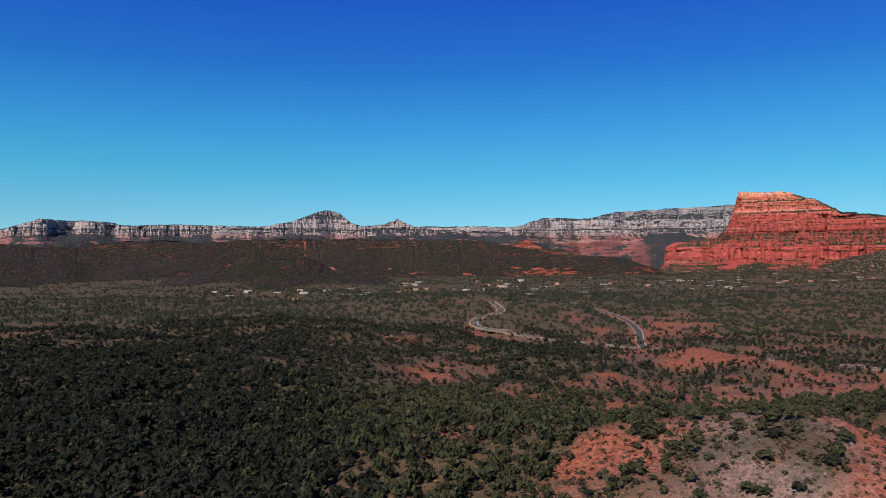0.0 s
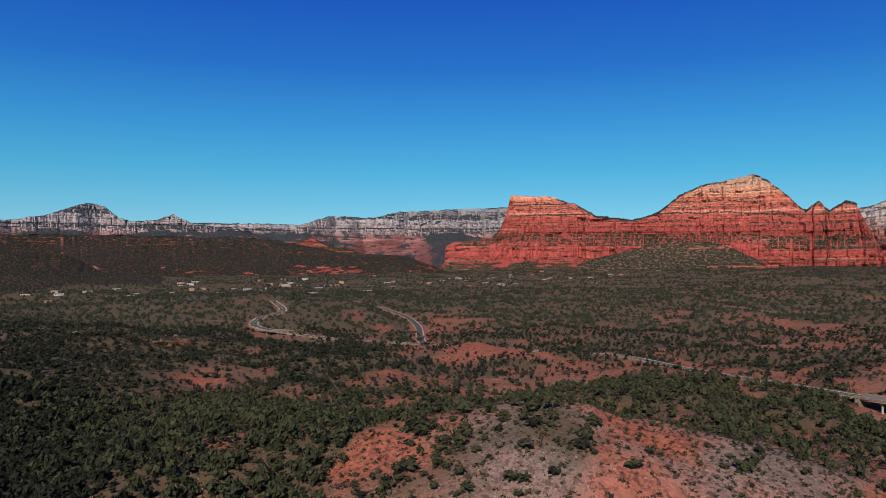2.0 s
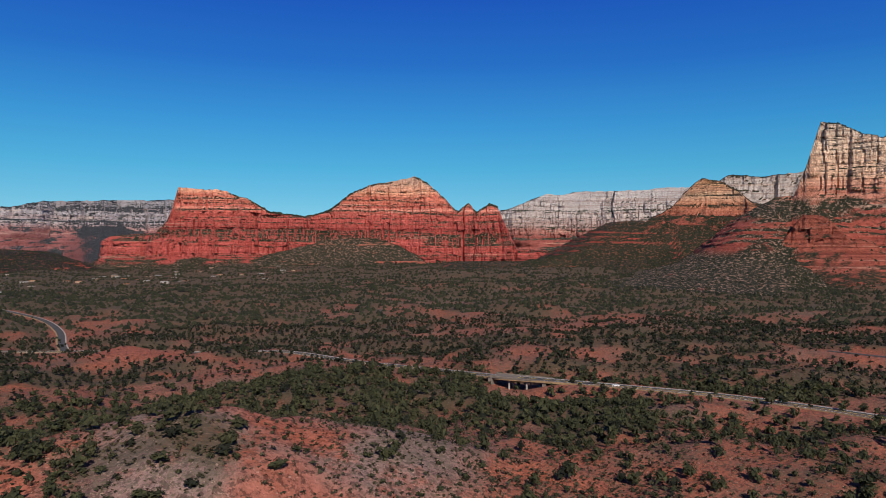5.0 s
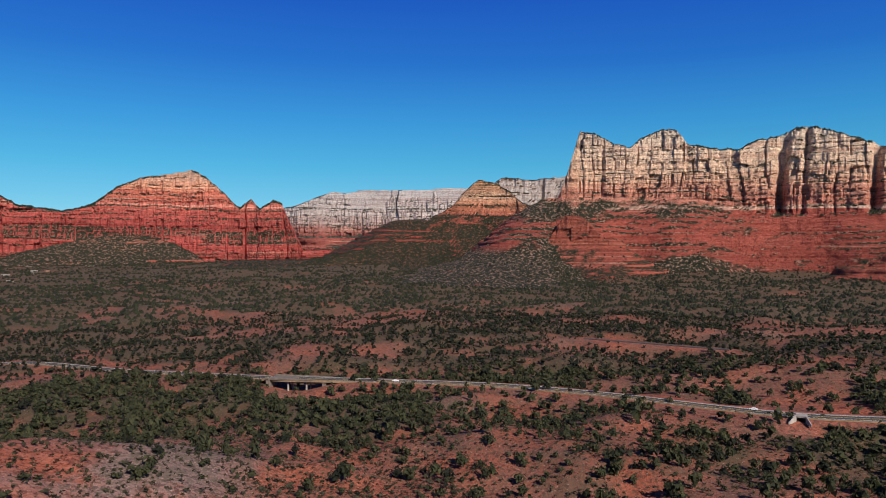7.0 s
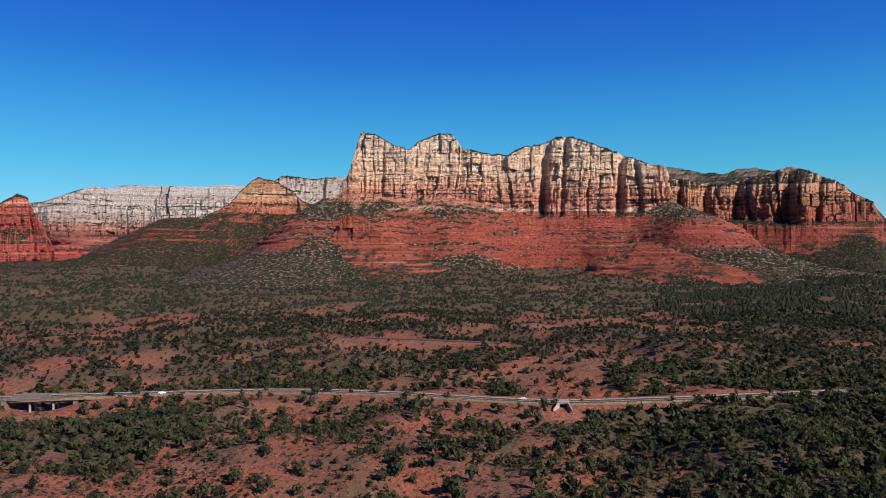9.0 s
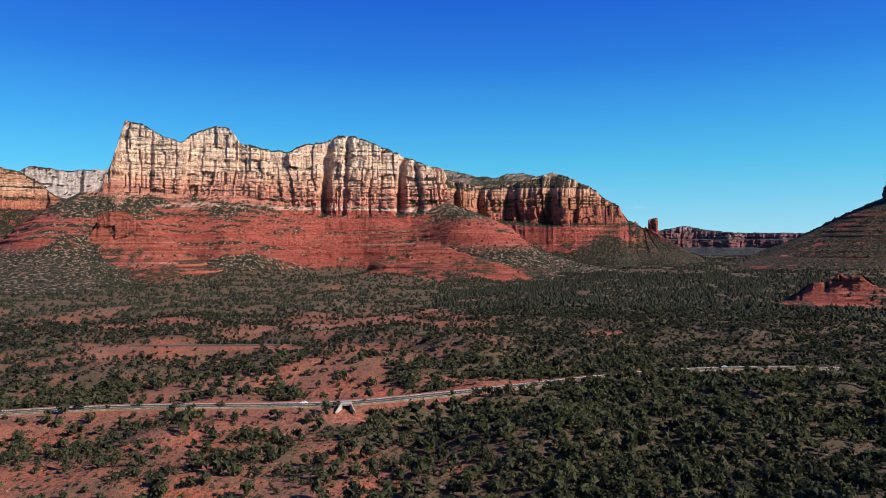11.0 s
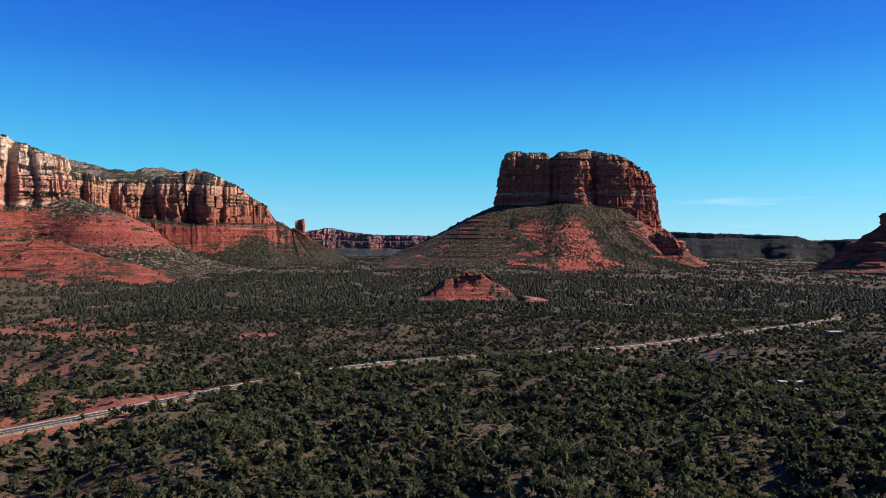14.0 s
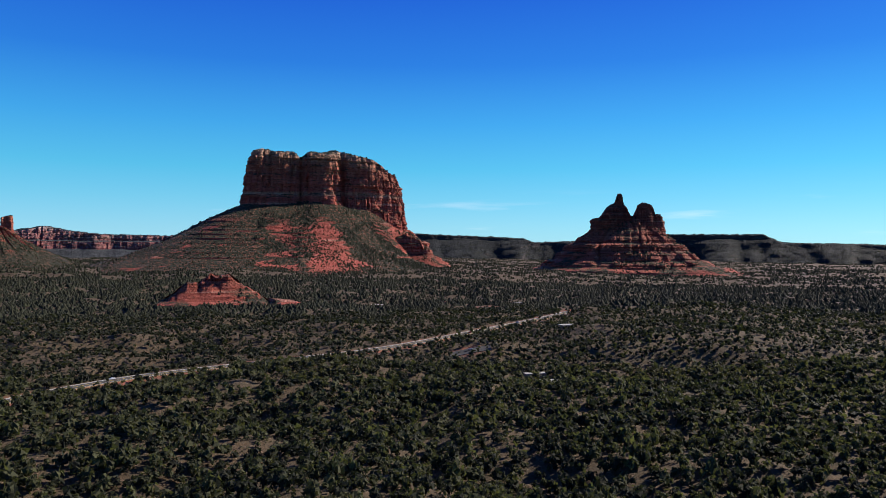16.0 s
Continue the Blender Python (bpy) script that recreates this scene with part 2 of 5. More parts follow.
def soil():
    m = Nodes("red_soil", 0.95)
    big = m.noise((0.006, 0.006, 0.006), 1, 5, 0.6)
    mid = m.noise((0.03, 0.03, 0.03), 1, 6, 0.65)
    fine = m.noise((0.22, 0.22, 0.22), 1, 5, 0.7)
    col = m.mix(m.step(mid, 0.35, 0.68), (0.37, 0.106, 0.060), (0.30, 0.122, 0.088))
    col = m.mix(m.step(big, 0.5, 0.72), col, (0.28, 0.150, 0.110))
    bare = m.tree.nodes.new("ShaderNodeAttribute")
    bare.attribute_name = "bare"
    grey = m.tree.nodes.new("ShaderNodeAttribute")
    grey.attribute_name = "grey"
    gfac = m.math("MULTIPLY", grey.outputs["Fac"], m.step(m.math("ADD", mid, m.math("MULTIPLY", fine, 0.4)), 0.48, 0.72))
    col = m.mix(gfac, col, (0.27, 0.195, 0.18))
    col = m.mix(m.math("MULTIPLY", bare.outputs["Fac"], 0.75), col, m.mix(mid, (0.40, 0.105, 0.055), (0.33, 0.10, 0.062)))
    grit = m.noise((0.38, 0.38, 0.38), 1, 4, 0.8)
    col = m.mix(m.step(grit, 0.42, 0.50, 0.0, 1.0), m.mix(1.0, col, (0.42, 0.42, 0.42), "MULTIPLY"), col)
    col = m.mix(m.step(fine, 0.35, 0.62, 0.0, 0.8), m.mix(1.0, col, (0.6, 0.58, 0.58), "MULTIPLY"), col)
    wood = m.tree.nodes.new("ShaderNodeAttribute")
    wood.attribute_name = "wood"
    litter = m.step(m.math("ADD", wood.outputs["Fac"], m.math("MULTIPLY", m.math("SUBTRACT", mid, 0.5), 0.8)), 0.66, 1.10, 0.0, 0.85)
    col = m.mix(litter, col, m.mix(fine, (0.036, 0.026, 0.017), (0.120, 0.064, 0.040)))
    speck = m.math("ADD", m.math("MULTIPLY", m.math("ADD", m.math("MULTIPLY", fine, 0.6), m.math("MULTIPLY", grit, 0.4)), 0.75), m.math("MULTIPLY", mid, 0.25))
    scrub = m.math("MULTIPLY", m.step(m.math("ADD", speck, m.math("MULTIPLY", m.math("SUBTRACT", wood.outputs["Fac"], 0.5), 0.16)), 0.47, 0.53), m.math("SUBTRACT", 1.0, bare.outputs["Fac"]))
    col = m.mix(m.math("MULTIPLY", scrub, 0.55), col, m.mix(big, (0.022, 0.029, 0.014), (0.046, 0.048, 0.025)))
    tiny = m.noise((0.75, 0.75, 0.75), 1, 3, 0.7)
    col = m.mix(m.math("MULTIPLY", m.step(tiny, 0.52, 0.57, 0.0, 0.65), m.math("SUBTRACT", 1.0, m.math("MULTIPLY", bare.outputs["Fac"], 0.7))), col, m.mix(mid, (0.04, 0.040, 0.026), (0.10, 0.075, 0.05)))
    stone = m.noise((0.55, 0.55, 0.55), 1.3, 3, 0.7)
    col = m.mix(m.step(stone, 0.62, 0.67, 0.0, 0.6), col, m.mix(0.6, col, (0.50, 0.33, 0.26)))
    return m.finish(col, m.math("ADD", fine, m.math("ADD", mid, tiny)), 0.8, 0.8)


def plain(name, colour, rough=0.8, scale=0.8, depth=0.25):
    m = Nodes(name, rough)
    n = m.noise((scale,) * 3, 1, 4)
    col = m.mix(m.step(n, 0.3, 0.7), tuple(c * (1 - depth) for c in colour), tuple(min(1, c * (1 + depth)) for c in colour))
    return m.finish(col, n, 0.2, 0.02)


def foliage(name, dark, light, dry):
    m = Nodes(name, 0.85)
    g = m.tree.nodes.new("ShaderNodeNewGeometry")
    col = m.mix(g.outputs["Random Per Island"], dark, light)
    patch = m.noise((0.013, 0.013, 0.013), 1, 3)
    col = m.mix(m.step(patch, 0.52, 0.75, 0, 0.6), col, dry)
    leaf = m.noise((1.6, 1.6, 1.6), 1, 3, 0.7)
    col = m.mix(m.step(leaf, 0.35, 0.65, 0.0, 0.7), m.mix(1.0, col, (0.5, 0.5, 0.5), "MULTIPLY"), col)
    m.finish(col, leaf, 0.45, 0.3)
    # thin leaves let some light through
    glow = m.tree.nodes.new("ShaderNodeBsdfTranslucent")
    m.link(m.mix(1.0, col, (3.6, 3.8, 2.2), "MULTIPLY"), glow.inputs[0])
    both = m.tree.nodes.new("ShaderNodeMixShader")
    both.inputs[0].default_value = 0.22
    m.link(m.out.outputs[0], both.inputs[1])
    m.link(glow.outputs[0], both.inputs[2])
    m.link(both.outputs[0], m.tree.nodes["Material Output"].inputs[0])
    return m.mat


ground_mat = soil()
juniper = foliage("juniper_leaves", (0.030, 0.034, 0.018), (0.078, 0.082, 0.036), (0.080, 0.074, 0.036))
# Darker copy of the juniper leaves, with the woods' shade in its colour.
juniper_shaded = foliage("shaded_juniper_leaves", (0.011, 0.014, 0.009), (0.025, 0.029, 0.017), (0.028, 0.029, 0.016))
# Distant crowns: their self-shading is mixed into the leaf colour.
woods = foliage("self_shaded_juniper", (0.015, 0.019, 0.011), (0.042, 0.046, 0.023), (0.046, 0.044, 0.023))
bark = plain("juniper_bark", (0.16, 0.12, 0.09), 0.9, 3.0)
asphalt = plain("asphalt", (0.055, 0.053, 0.052), 0.85, 0.3)
dark_concrete = plain("stained_concrete", (0.15, 0.125, 0.105), 0.85, 0.4)
pale_concrete = plain("concrete", (0.30, 0.27, 0.24), 0.85, 0.4)
verge_grass = plain("dry_verge_grass", (0.25, 0.165, 0.09), 0.95, 0.3, 0.3)
white_line = plain("road_paint_white", (0.78, 0.77, 0.72), 0.7)
yellow_line = plain("road_paint_yellow", (0.70, 0.48, 0.08), 0.7)
steel = plain("weathered_steel", (0.20, 0.13, 0.09), 0.6)
stucco = plain("white_stucco", (0.34, 0.31, 0.28), 0.85)
stucco_tan = plain("tan_stucco", (0.32, 0.22, 0.15), 0.85)
roofing = plain("roof_gravel", (0.30, 0.285, 0.27), 0.85)
roof_tile = plain("roof_tile", (0.38, 0.14, 0.08), 0.85)
window_glass = plain("dark_window_glass", (0.03, 0.035, 0.04), 0.1)
rubber = plain("tyre_rubber", (0.02, 0.02, 0.02), 0.8)


# ---- mesh helpers ----
def mesh_of(name, verts, faces, mat, smooth_faces=False):
    """A mesh from arrays: verts (n, 3) and faces (m, 3 or 4)."""
    me = bpy.data.meshes.new(name)
    verts, faces = np.asarray(verts, np.float32), np.asarray(faces, np.int32)
    k = faces.shape[1]
    me.vertices.add(len(verts))
    me.vertices.foreach_set("co", verts.ravel())
    me.loops.add(faces.size)
    me.loops.foreach_set("vertex_index", faces.ravel())
    me.polygons.add(len(faces))
    me.polygons.foreach_set("loop_start", np.arange(0, faces.size, k, dtype=np.int32))
    me.polygons.foreach_set("use_smooth", np.full(len(faces), smooth_faces))
    me.materials.append(mat)
    me.update(calc_edges=True)
    return me


def part(name, bm, material, parent=None, label=""):
    """Links a bmesh as one mesh object, under a thing or under a part."""
    me = bpy.data.meshes.new(name)
    bm.to_mesh(me)
    bm.free()
    me.materials.append(material)
    ob = new(name, me)
    ob.parent = parent
    return tagged(ob, label)


def empty(name, label, category, group="", m=None):
    ob = new(name)
    if m is not None:
        ob.matrix_world = m
    return tagged(ob, label, category, group)


def box(bm, size, at, bevel=0.0):
    made = bmesh.ops.create_cube(bm, size=1, matrix=Matrix.Translation(at) @ Matrix.Diagonal((*size, 1)))
    if bevel:
        edges = list({e for v in made["verts"] for e in v.link_edges})
        bmesh.ops.bevel(bm, geom=edges, offset=bevel, segments=1, affect="EDGES")
    return bm


def hashed(i, j, k, seed):
    n = (i * 374761393 + j * 668265263 + k * 1274126177 + seed * 974711) & 0xFFFFFFFF
    n = ((n ^ (n >> 13)) * 1103515245) & 0xFFFFFFFF
    n = ((n ^ (n >> 16)) * 1376312589) & 0xFFFFFFFF
    return ((n ^ (n >> 15)) & 0xFFFF) / 65535.0


def field(x, y, z=0.0, seed=0):
    """Smooth value noise, 0 to 1."""
    x, y, z = np.broadcast_arrays(np.asarray(x, float), y, z)
    i, j, k = (np.floor(v).astype(np.int64) for v in (x, y, z))
    u, v, w = (q * q * (3 - 2 * q) for q in (x - i, y - j, z - k))
    out = 0
    for di in (0, 1):
        for dj in (0, 1):
            for dk in (0, 1):
                out = out + hashed(i + di, j + dj, k + dk, seed) * (u if di else 1 - u) * (v if dj else 1 - v) * (w if dk else 1 - w)
    return out


def fbm(x, y, z=0.0, seed=0, octaves=4):
    total, amp, norm = 0, 1.0, 0
    for o in range(octaves):
        total, norm = total + amp * field(x * 2 ** o, y * 2 ** o, z * 2 ** o if not np.isscalar(z) or z else 0.0, seed + o), norm + amp
        amp *= 0.5
    return total / norm


def ridged(x, y, seed=0, octaves=3, z=0.0):
    total, amp, norm = 0, 1.0, 0
    for o in range(octaves):
        total, norm = total + amp * (1 - np.abs(2 * field(x * 2 ** o, y * 2 ** o, z, seed + o) - 1)), norm + amp
        amp *= 0.5
    return total / norm


HILLS = ((118, 240, 27, 72), (25, 310, 15, 80), (190, 225, 11, 60), (271, 738, 11, 46), (230, 850, -26, 380), (60, 1300, 20, 220),
         (250, -800, 12, 450), (850, -880, -14, 260), (-250, 900, 10, 300), (578, 25, 9, 52), (640, -70, 7, 70), (330, 640, 9, 70), (120, 700, 8, 80), (560, 420, 8, 70))


def smooth(a, b, x):
    t = np.clip((x - a) / (b - a), 0, 1)
    return t * t * (3 - 2 * t)


def land(x, y):
    """The broad shape of the valley floor."""
    z = 8.0 + 0 * x
    for hx, hy, h, r in HILLS:
        z = z + h * np.exp(-((x - hx) ** 2 + (y - hy) ** 2) / r ** 2)
    d = np.hypot(x, y)
    east = smooth(0.3, 0.8, x / np.maximum(d, 1))
    return z + 16 * smooth(1300, 2600, d) + 26 * east * smooth(1000, 1900, d)


# ---- roads, in plan ----
MAIN_ROAD = ((83, 1240), (94, 1165), (82, 1124), (57, 1094), (44, 1040), (59, 1007), (85, 986), (144, 941), (221, 905), (290, 855), (350, 760),
             (390, 630), (403, 490), (414, 386), (425, 345), (440, 288), (455, 235), (462, 190), (463, 136), (459, 85), (460, 36), (478, -20),
             (500, -75), (522, -130), (541, -190), (545, -246), (533, -302), (512, -370), (494, -446), (496, -583), (508, -720), (540, -860))
SIDE_ROAD = ((212, 1328), (267, 1205), (287, 1127), (282, 1036), (262, 950), (250, 892))
BACK_ROAD = ((725, 250), (717, 162), (712, 110))


def curve_points(pts, step):
    """Points along a smooth curve through pts."""
    p = np.array(pts, float)
    p = np.vstack([2 * p[0] - p[1], p, 2 * p[-1] - p[-2]])
    out = []
    for a, b, c, d in zip(p, p[1:], p[2:], p[3:]):
        n = max(2, int(np.hypot(*(c - b)) / step))
        for t in np.arange(n) / n:
            out.append(0.5 * (2 * b + (c - a) * t + (2 * a - 5 * b + 4 * c - d) * t * t + (3 * b - a - 3 * c + d) * t ** 3))
    return np.array(out + [p[-2]])


ROADS = [curve_points(r, 8.0) for r in (MAIN_ROAD, SIDE_ROAD, BACK_ROAD)]


def near_road(x, y):
    """The distance to the nearest road, and that road's height there."""
    best = np.full(np.shape(x), 1e9)
    bx, by = np.zeros_like(best), np.zeros_like(best)
    for line in ROADS:
        for (ax, ay), (cx, cy) in zip(line, line[1:]):
            dx, dy = cx - ax, cy - ay
            t = np.clip(((x - ax) * dx + (y - ay) * dy) / (dx * dx + dy * dy), 0, 1)
            px, py = ax + t * dx, ay + t * dy
            d = np.hypot(x - px, y - py)
            m = d < best
            best, bx, by = np.where(m, d, best), np.where(m, px, bx), np.where(m, py, by)
    return best, land(bx, by)


BRIDGES = ((70, 998), (421, 362))


def ground(x, y):
    """The ground's height: the valley, its knolls and gullies, and the levelled strip under the roads."""
    x, y = np.asarray(x, float), np.asarray(y, float)
    z = land(x, y) + 22 * (fbm(x / 150, y / 150, 0.0, 3) - 0.5) + 17 * (fbm(x / 55, y / 55, 0.0, 9, 3) - 0.5) - 3.5 * ridged(x / 130, y / 130, 21, 2) + 2.4
    d, rz = near_road(x, y)
    z = rz + (z - rz) * smooth(9, 34, d)
    for bx, by in BRIDGES:
        z = z - 9 * np.exp(-((x - bx) ** 2 + (y - by) ** 2) / 26 ** 2)
    return z


def bare_zone(x, y):
    """1 where hardly anything grows."""
    out = 0 * x
    for cx, cy, r in ((271, 722, 55), (310, 690, 30), (60, 250, 22), (130, 190, 26), (-10, 640, 24), (760, -200, 30), (150, 235, 30), (505, 20, 22), (520, -40, 20), (470, 600, 30)):
        out = np.maximum(out, 1 - smooth(0.5, 1.1, np.hypot(x - cx, y - cy) / r + 0.5 * (field(x / 14, y / 14, 0.0, 5) - 0.5)))
    # the cut bank along the far side of the highway
    line = np.array(MAIN_ROAD[17:24], float)[::-1]
    off = x - np.interp(y, line[:, 1], line[:, 0]) + 14 * (fbm(x / 30, y / 30, 0.0, 6, 2) - 0.5)
    return np.maximum(out, smooth(3, 7, off) * (1 - smooth(14, 24, off)) * smooth(-120, -80, y) * (1 - smooth(100, 150, y)))


def grey_zone(x, y):
    return np.clip(1 - np.hypot((x - 150) / 105, (y - 228) / 62), 0, 0.4) * 2.0

def density(x, y):
    """How thickly junipers stand, 0 to 1."""
    n = 0.55 * fbm(x / 110, y / 110, 0.0, 77, 3) + 0.45 * fbm(x / 38, y / 38, 0.0, 88, 2)
    az = np.degrees(np.arctan2(x - 20, y - 10))
    r = np.hypot(x - 20, y - 10)
    n = n + 0.07 * (1 - smooth(0, 35, az)) * smooth(330, 420, r) + 0.36 * smooth(92, 112, az) * (1 - 0.5 * smooth(900, 1500, r)) + 0.36 * (1 - smooth(-25, -10, az)) * (1 - smooth(480, 950, r)) - 0.07 * smooth(-12, -4, az) * (1 - smooth(28, 50, az)) * (1 - smooth(300, 380, r)) + 0.16 * smooth(1000, 1400, r)
    n = n - 0.05 * smooth(1, 10, az) * (1 - smooth(84, 96, az)) * smooth(260, 330, r) * (1 - smooth(850, 1100, r))
    n = n - 0.22 * np.exp(-((x - 110) ** 2 / 85 ** 2 + (y - 215) ** 2 / 60 ** 2))
    n = n - 0.05 * smooth(8, 14, az) * (1 - smooth(40, 60, az)) * smooth(230, 270, r) * (1 - smooth(360, 420, r)) - 0.09 * smooth(28, 42, az) * (1 - smooth(82, 98, az)) * (1 - smooth(330, 460, r))
    d, _ = near_road(x, y)
    out = np.maximum(r, 1)
    d = np.minimum(d, near_road(x + 8 * (x - 20) / out, y + 8 * (y - 10) / out)[0] + 2)
    return (0.27 + 0.73 * smooth(0.36, 0.54, n)) * (1 - 0.95 * bare_zone(x, y)) * smooth(8, 12, d) * smooth(22, 34, np.hypot(x - 735, y + 945) * 0.7) * smooth(12, 18, np.hypot(x - 430, y + 470)) * smooth(8, 14, np.hypot(x - 438, y - 36)) * smooth(40, 85, np.hypot(x - 1060, y + 690)) * smooth(26, 40, np.hypot(x - 66, y - 976)) * smooth(24, 36, np.hypot(x - 408, y - 346))


def needles(x, y):
    """How much dead wood and needle litter covers the soil; most of it in the wash and in the southern woods."""
    az = np.degrees(np.arctan2(x - 20, y - 10))
    return density(x, y) + 0.38 * (1 - smooth(-8, 26, az)) * smooth(300, 420, np.hypot(x, y)) + 0.25 * smooth(95, 112, az)


# ---- ground ----
def build_ground():
    rings = np.concatenate([np.linspace(0.5, 120, 16), 150 * 1.0105 ** np.arange(0, 172), 905 * 1.026 ** np.arange(1, 74)])
    n = 480
    a = np.linspace(0, 2 * math.pi, n, endpoint=False)
    r, t = np.meshgrid(rings, a, indexing="ij")
    x, y = (45 + r * np.sin(t)).ravel(), (10 + r * np.cos(t)).ravel()
    z = ground(x, y)
    idx = np.arange(len(rings) * n).reshape(len(rings), n)
    nxt = np.roll(idx, -1, 1)
    f = np.stack([idx[:-1], idx[1:], nxt[1:], nxt[:-1]], -1).reshape(-1, 4)
    me = mesh_of("ground", np.stack([x, y, z], 1), f[:, ::-1], ground_mat, True)
    for name, values in (("bare", bare_zone(x, y)), ("grey", grey_zone(x, y)), ("wood", needles(x, y))):
        me.attributes.new(name, "FLOAT", "POINT").data.foreach_set("value", values.astype(np.float32))
    tagged(new("ground", me), "red sandy valley floor with scrub and bare patches", "ground", kind="structure")


build_ground()


# ---- mountains ----
SLOPES = []


def cells(u, seed):
    """Uneven stretches along a line: the number of the stretch, how near its end, and the way from its middle."""
    i = np.floor(u).astype(np.int64)
    best, second, which, off = np.full(u.shape, 9.0), np.full(u.shape, 9.0), i, u * 0
    for k in (-1, 0, 1):
        at = u - (i + k + 0.5 + 0.8 * (hashed(i + k, 0 * i, 0 * i, seed) - 0.5))
        near = np.abs(at) < best
        second = np.where(near, best, np.minimum(second, np.abs(at)))
        which, off, best = np.where(near, i + k, which), np.where(near, at, off), np.where(near, np.abs(at), best)
    return which, second - best, off


def massif(name, label, ridge, profile, mat, base=0.0, step=5.0, rows=84, flute=12.0, ledge=3.0, bay=0.18, dome=6.0, seed=1, group="", gully=9.0, trees=0, big=0.0, mean=160, foot=None, clefts=(), wave=1.0, terrace=0.0, block=4.0, peak=None,
           spur=0.35, spur_width=150.0, lifts=((0, 0),), reach=((0, 1),), parent=None, low=0.40, stepped=-99.0):
    """A mountain lofted round its ridge line. ridge: (x, y, top); profile: (height, distance from the ridge), from the foot up.
    lifts and reach say, by the way along the ridge, how far the layers rise or sink and how far the skirt runs out."""
    p = np.array(ridge, float)
    s = np.r_[0, np.cumsum(np.hypot(*np.diff(p[:, :2], axis=0).T))]
    length = s[-1]
    q = np.linspace(0, length, max(3, int(length / step)))
    c = np.stack([np.interp(q, s, p[:, k]) for k in range(3)], 1)
    pad = max(1, min(len(q) // 2, int(mean / step)))
    ext = np.vstack([c[:1] + (c[:1] - c[1:2]) * np.arange(pad, 0, -1)[:, None], c, c[-1:] + (c[-1:] - c[-2:-1]) * np.arange(1, pad + 1)[:, None]])
    way = ext[2 * pad:, :2] - ext[:-2 * pad, :2]
    way /= np.linalg.norm(way, axis=1)[:, None]
    side = np.stack([way[:, 1], -way[:, 0]], 1)
    ncap = max(10, int(math.pi * profile[len(profile) // 2][1] / step / 1.5))
    ang = np.linspace(0, math.pi, ncap + 2)[1:-1]

    def cap(o, w):
        return np.cos(ang)[:, None] * o + np.sin(ang)[:, None] * w

    back = slice(None, None, -6)
    core = np.vstack([c, np.repeat(c[-1:], ncap, 0), c[back], np.repeat(c[:1], ncap, 0)])
    out = np.vstack([side, cap(side[-1], way[-1]), -side[back], cap(-side[0], -way[0])])
    nx, ny = (core[:, 0] + out[:, 0] * 70)[None], (core[:, 1] + out[:, 1] * 70)[None]
    wx, wy = (core[:, 0] + out[:, 0] * 160)[None], (core[:, 1] + out[:, 1] * 160)[None]
    turn = math.pi * profile[len(profile) // 2][1]
    perim = np.concatenate([q, length + ang / math.pi * turn, length * 2 + turn - q[back], 2 * length + turn + ang / math.pi * turn])
    top = core[:, 2] + 5 * (field(perim / 14, 0.0, 0.0, seed + 7) - 0.5) + 3 * (field(perim / 5, 0.0, 0.0, seed + 8) - 0.5)
    pz, pd = np.array(profile, float).T
    h = np.linspace(0, 1, rows)[:, None]
    if foot is not None:
        k = (foot - base) / (np.percentile(core[:, 2], 70) - base)
        h = np.interp(h, (0, low, 1), (0, k, 1))
    z = base + (top[None] - base) * h
    pp = np.broadcast_to(perim[None], z.shape)
    lift = np.interp(np.where(perim > 2 * length + turn, 0, perim), *np.array(lifts, float).T)[None]
    far_out = np.interp(np.where(perim > 2 * length + turn, 0, perim), *np.array(reach, float).T)[None]
    # spurs and the gullies between them
    rib = 0.62 * ridged(wx / spur_width, wy / spur_width, seed + 71, 2, z / 700) + 0.38 * ridged(wx / spur_width * 2.7, wy / spur_width * 2.7, seed + 75, 2, z / 400)
    rib = np.clip((rib - 0.30) / 0.55, 0, 1)
    swell = smooth(0.15, 0.85, field(wx / spur_width, wy / spur_width, z / 900, seed + 71) * 0.75 + 0.25 * field(wx / spur_width * 2.3, wy / spur_width * 2.3, z / 500, seed + 79))
    rib = 0.5 * rib + 0.5 * swell
    zw = z - lift + 12 * (fbm(nx / 120, ny / 120, 0.0, seed, 3) - 0.5)
    if foot is not None:
        zw = zw - 46 * spur * (swell - 0.5) * smooth(foot + 60, foot - 30, zw)
    limit = foot if foot is not None else base + 0.45 * (np.percentile(core[:, 2], 70) - base)
    below = smooth(limit + 8, limit - 50, zw)
    above = 1 - smooth(limit, limit - 70, zw)
    if terrace:
        k = (zw + 4 * (fbm(nx / 90, ny / 90, 0.0, seed + 3, 2) - 0.5)) / terrace
        stair = (np.floor(k) + smooth(0.38, 1.0, k - np.floor(k))) * terrace
        zw = zw + (stair - zw) * (1 - above if foot is not None else 1.0) * smooth(stepped - 12, stepped + 18, z) * 0.8 * smooth(0.42, 0.62, fbm(nx / 70, ny / 70, z / 70, seed + 5, 2))
    d = np.interp(zw, pz, pd)
    edge_d = np.interp(limit, pz, pd)
    d = np.where(d > edge_d, edge_d + (d - edge_d) * far_out * (1 + spur * 1.5 * (swell - 0.5)), d) + below * spur * 50 * (swell - 0.5) + below * 10 * spur * (rib - 0.5)
    if peak is not None:
        # low stretches of the ridge narrow towards their own top
        d = d - np.maximum(0, np.interp(top - lift[0], pz, pd) - peak)[None] * h ** 1.3
    slope = 44 / np.maximum(np.interp(zw - 22, pz, pd) - np.interp(zw + 22, pz, pd), 0.5)
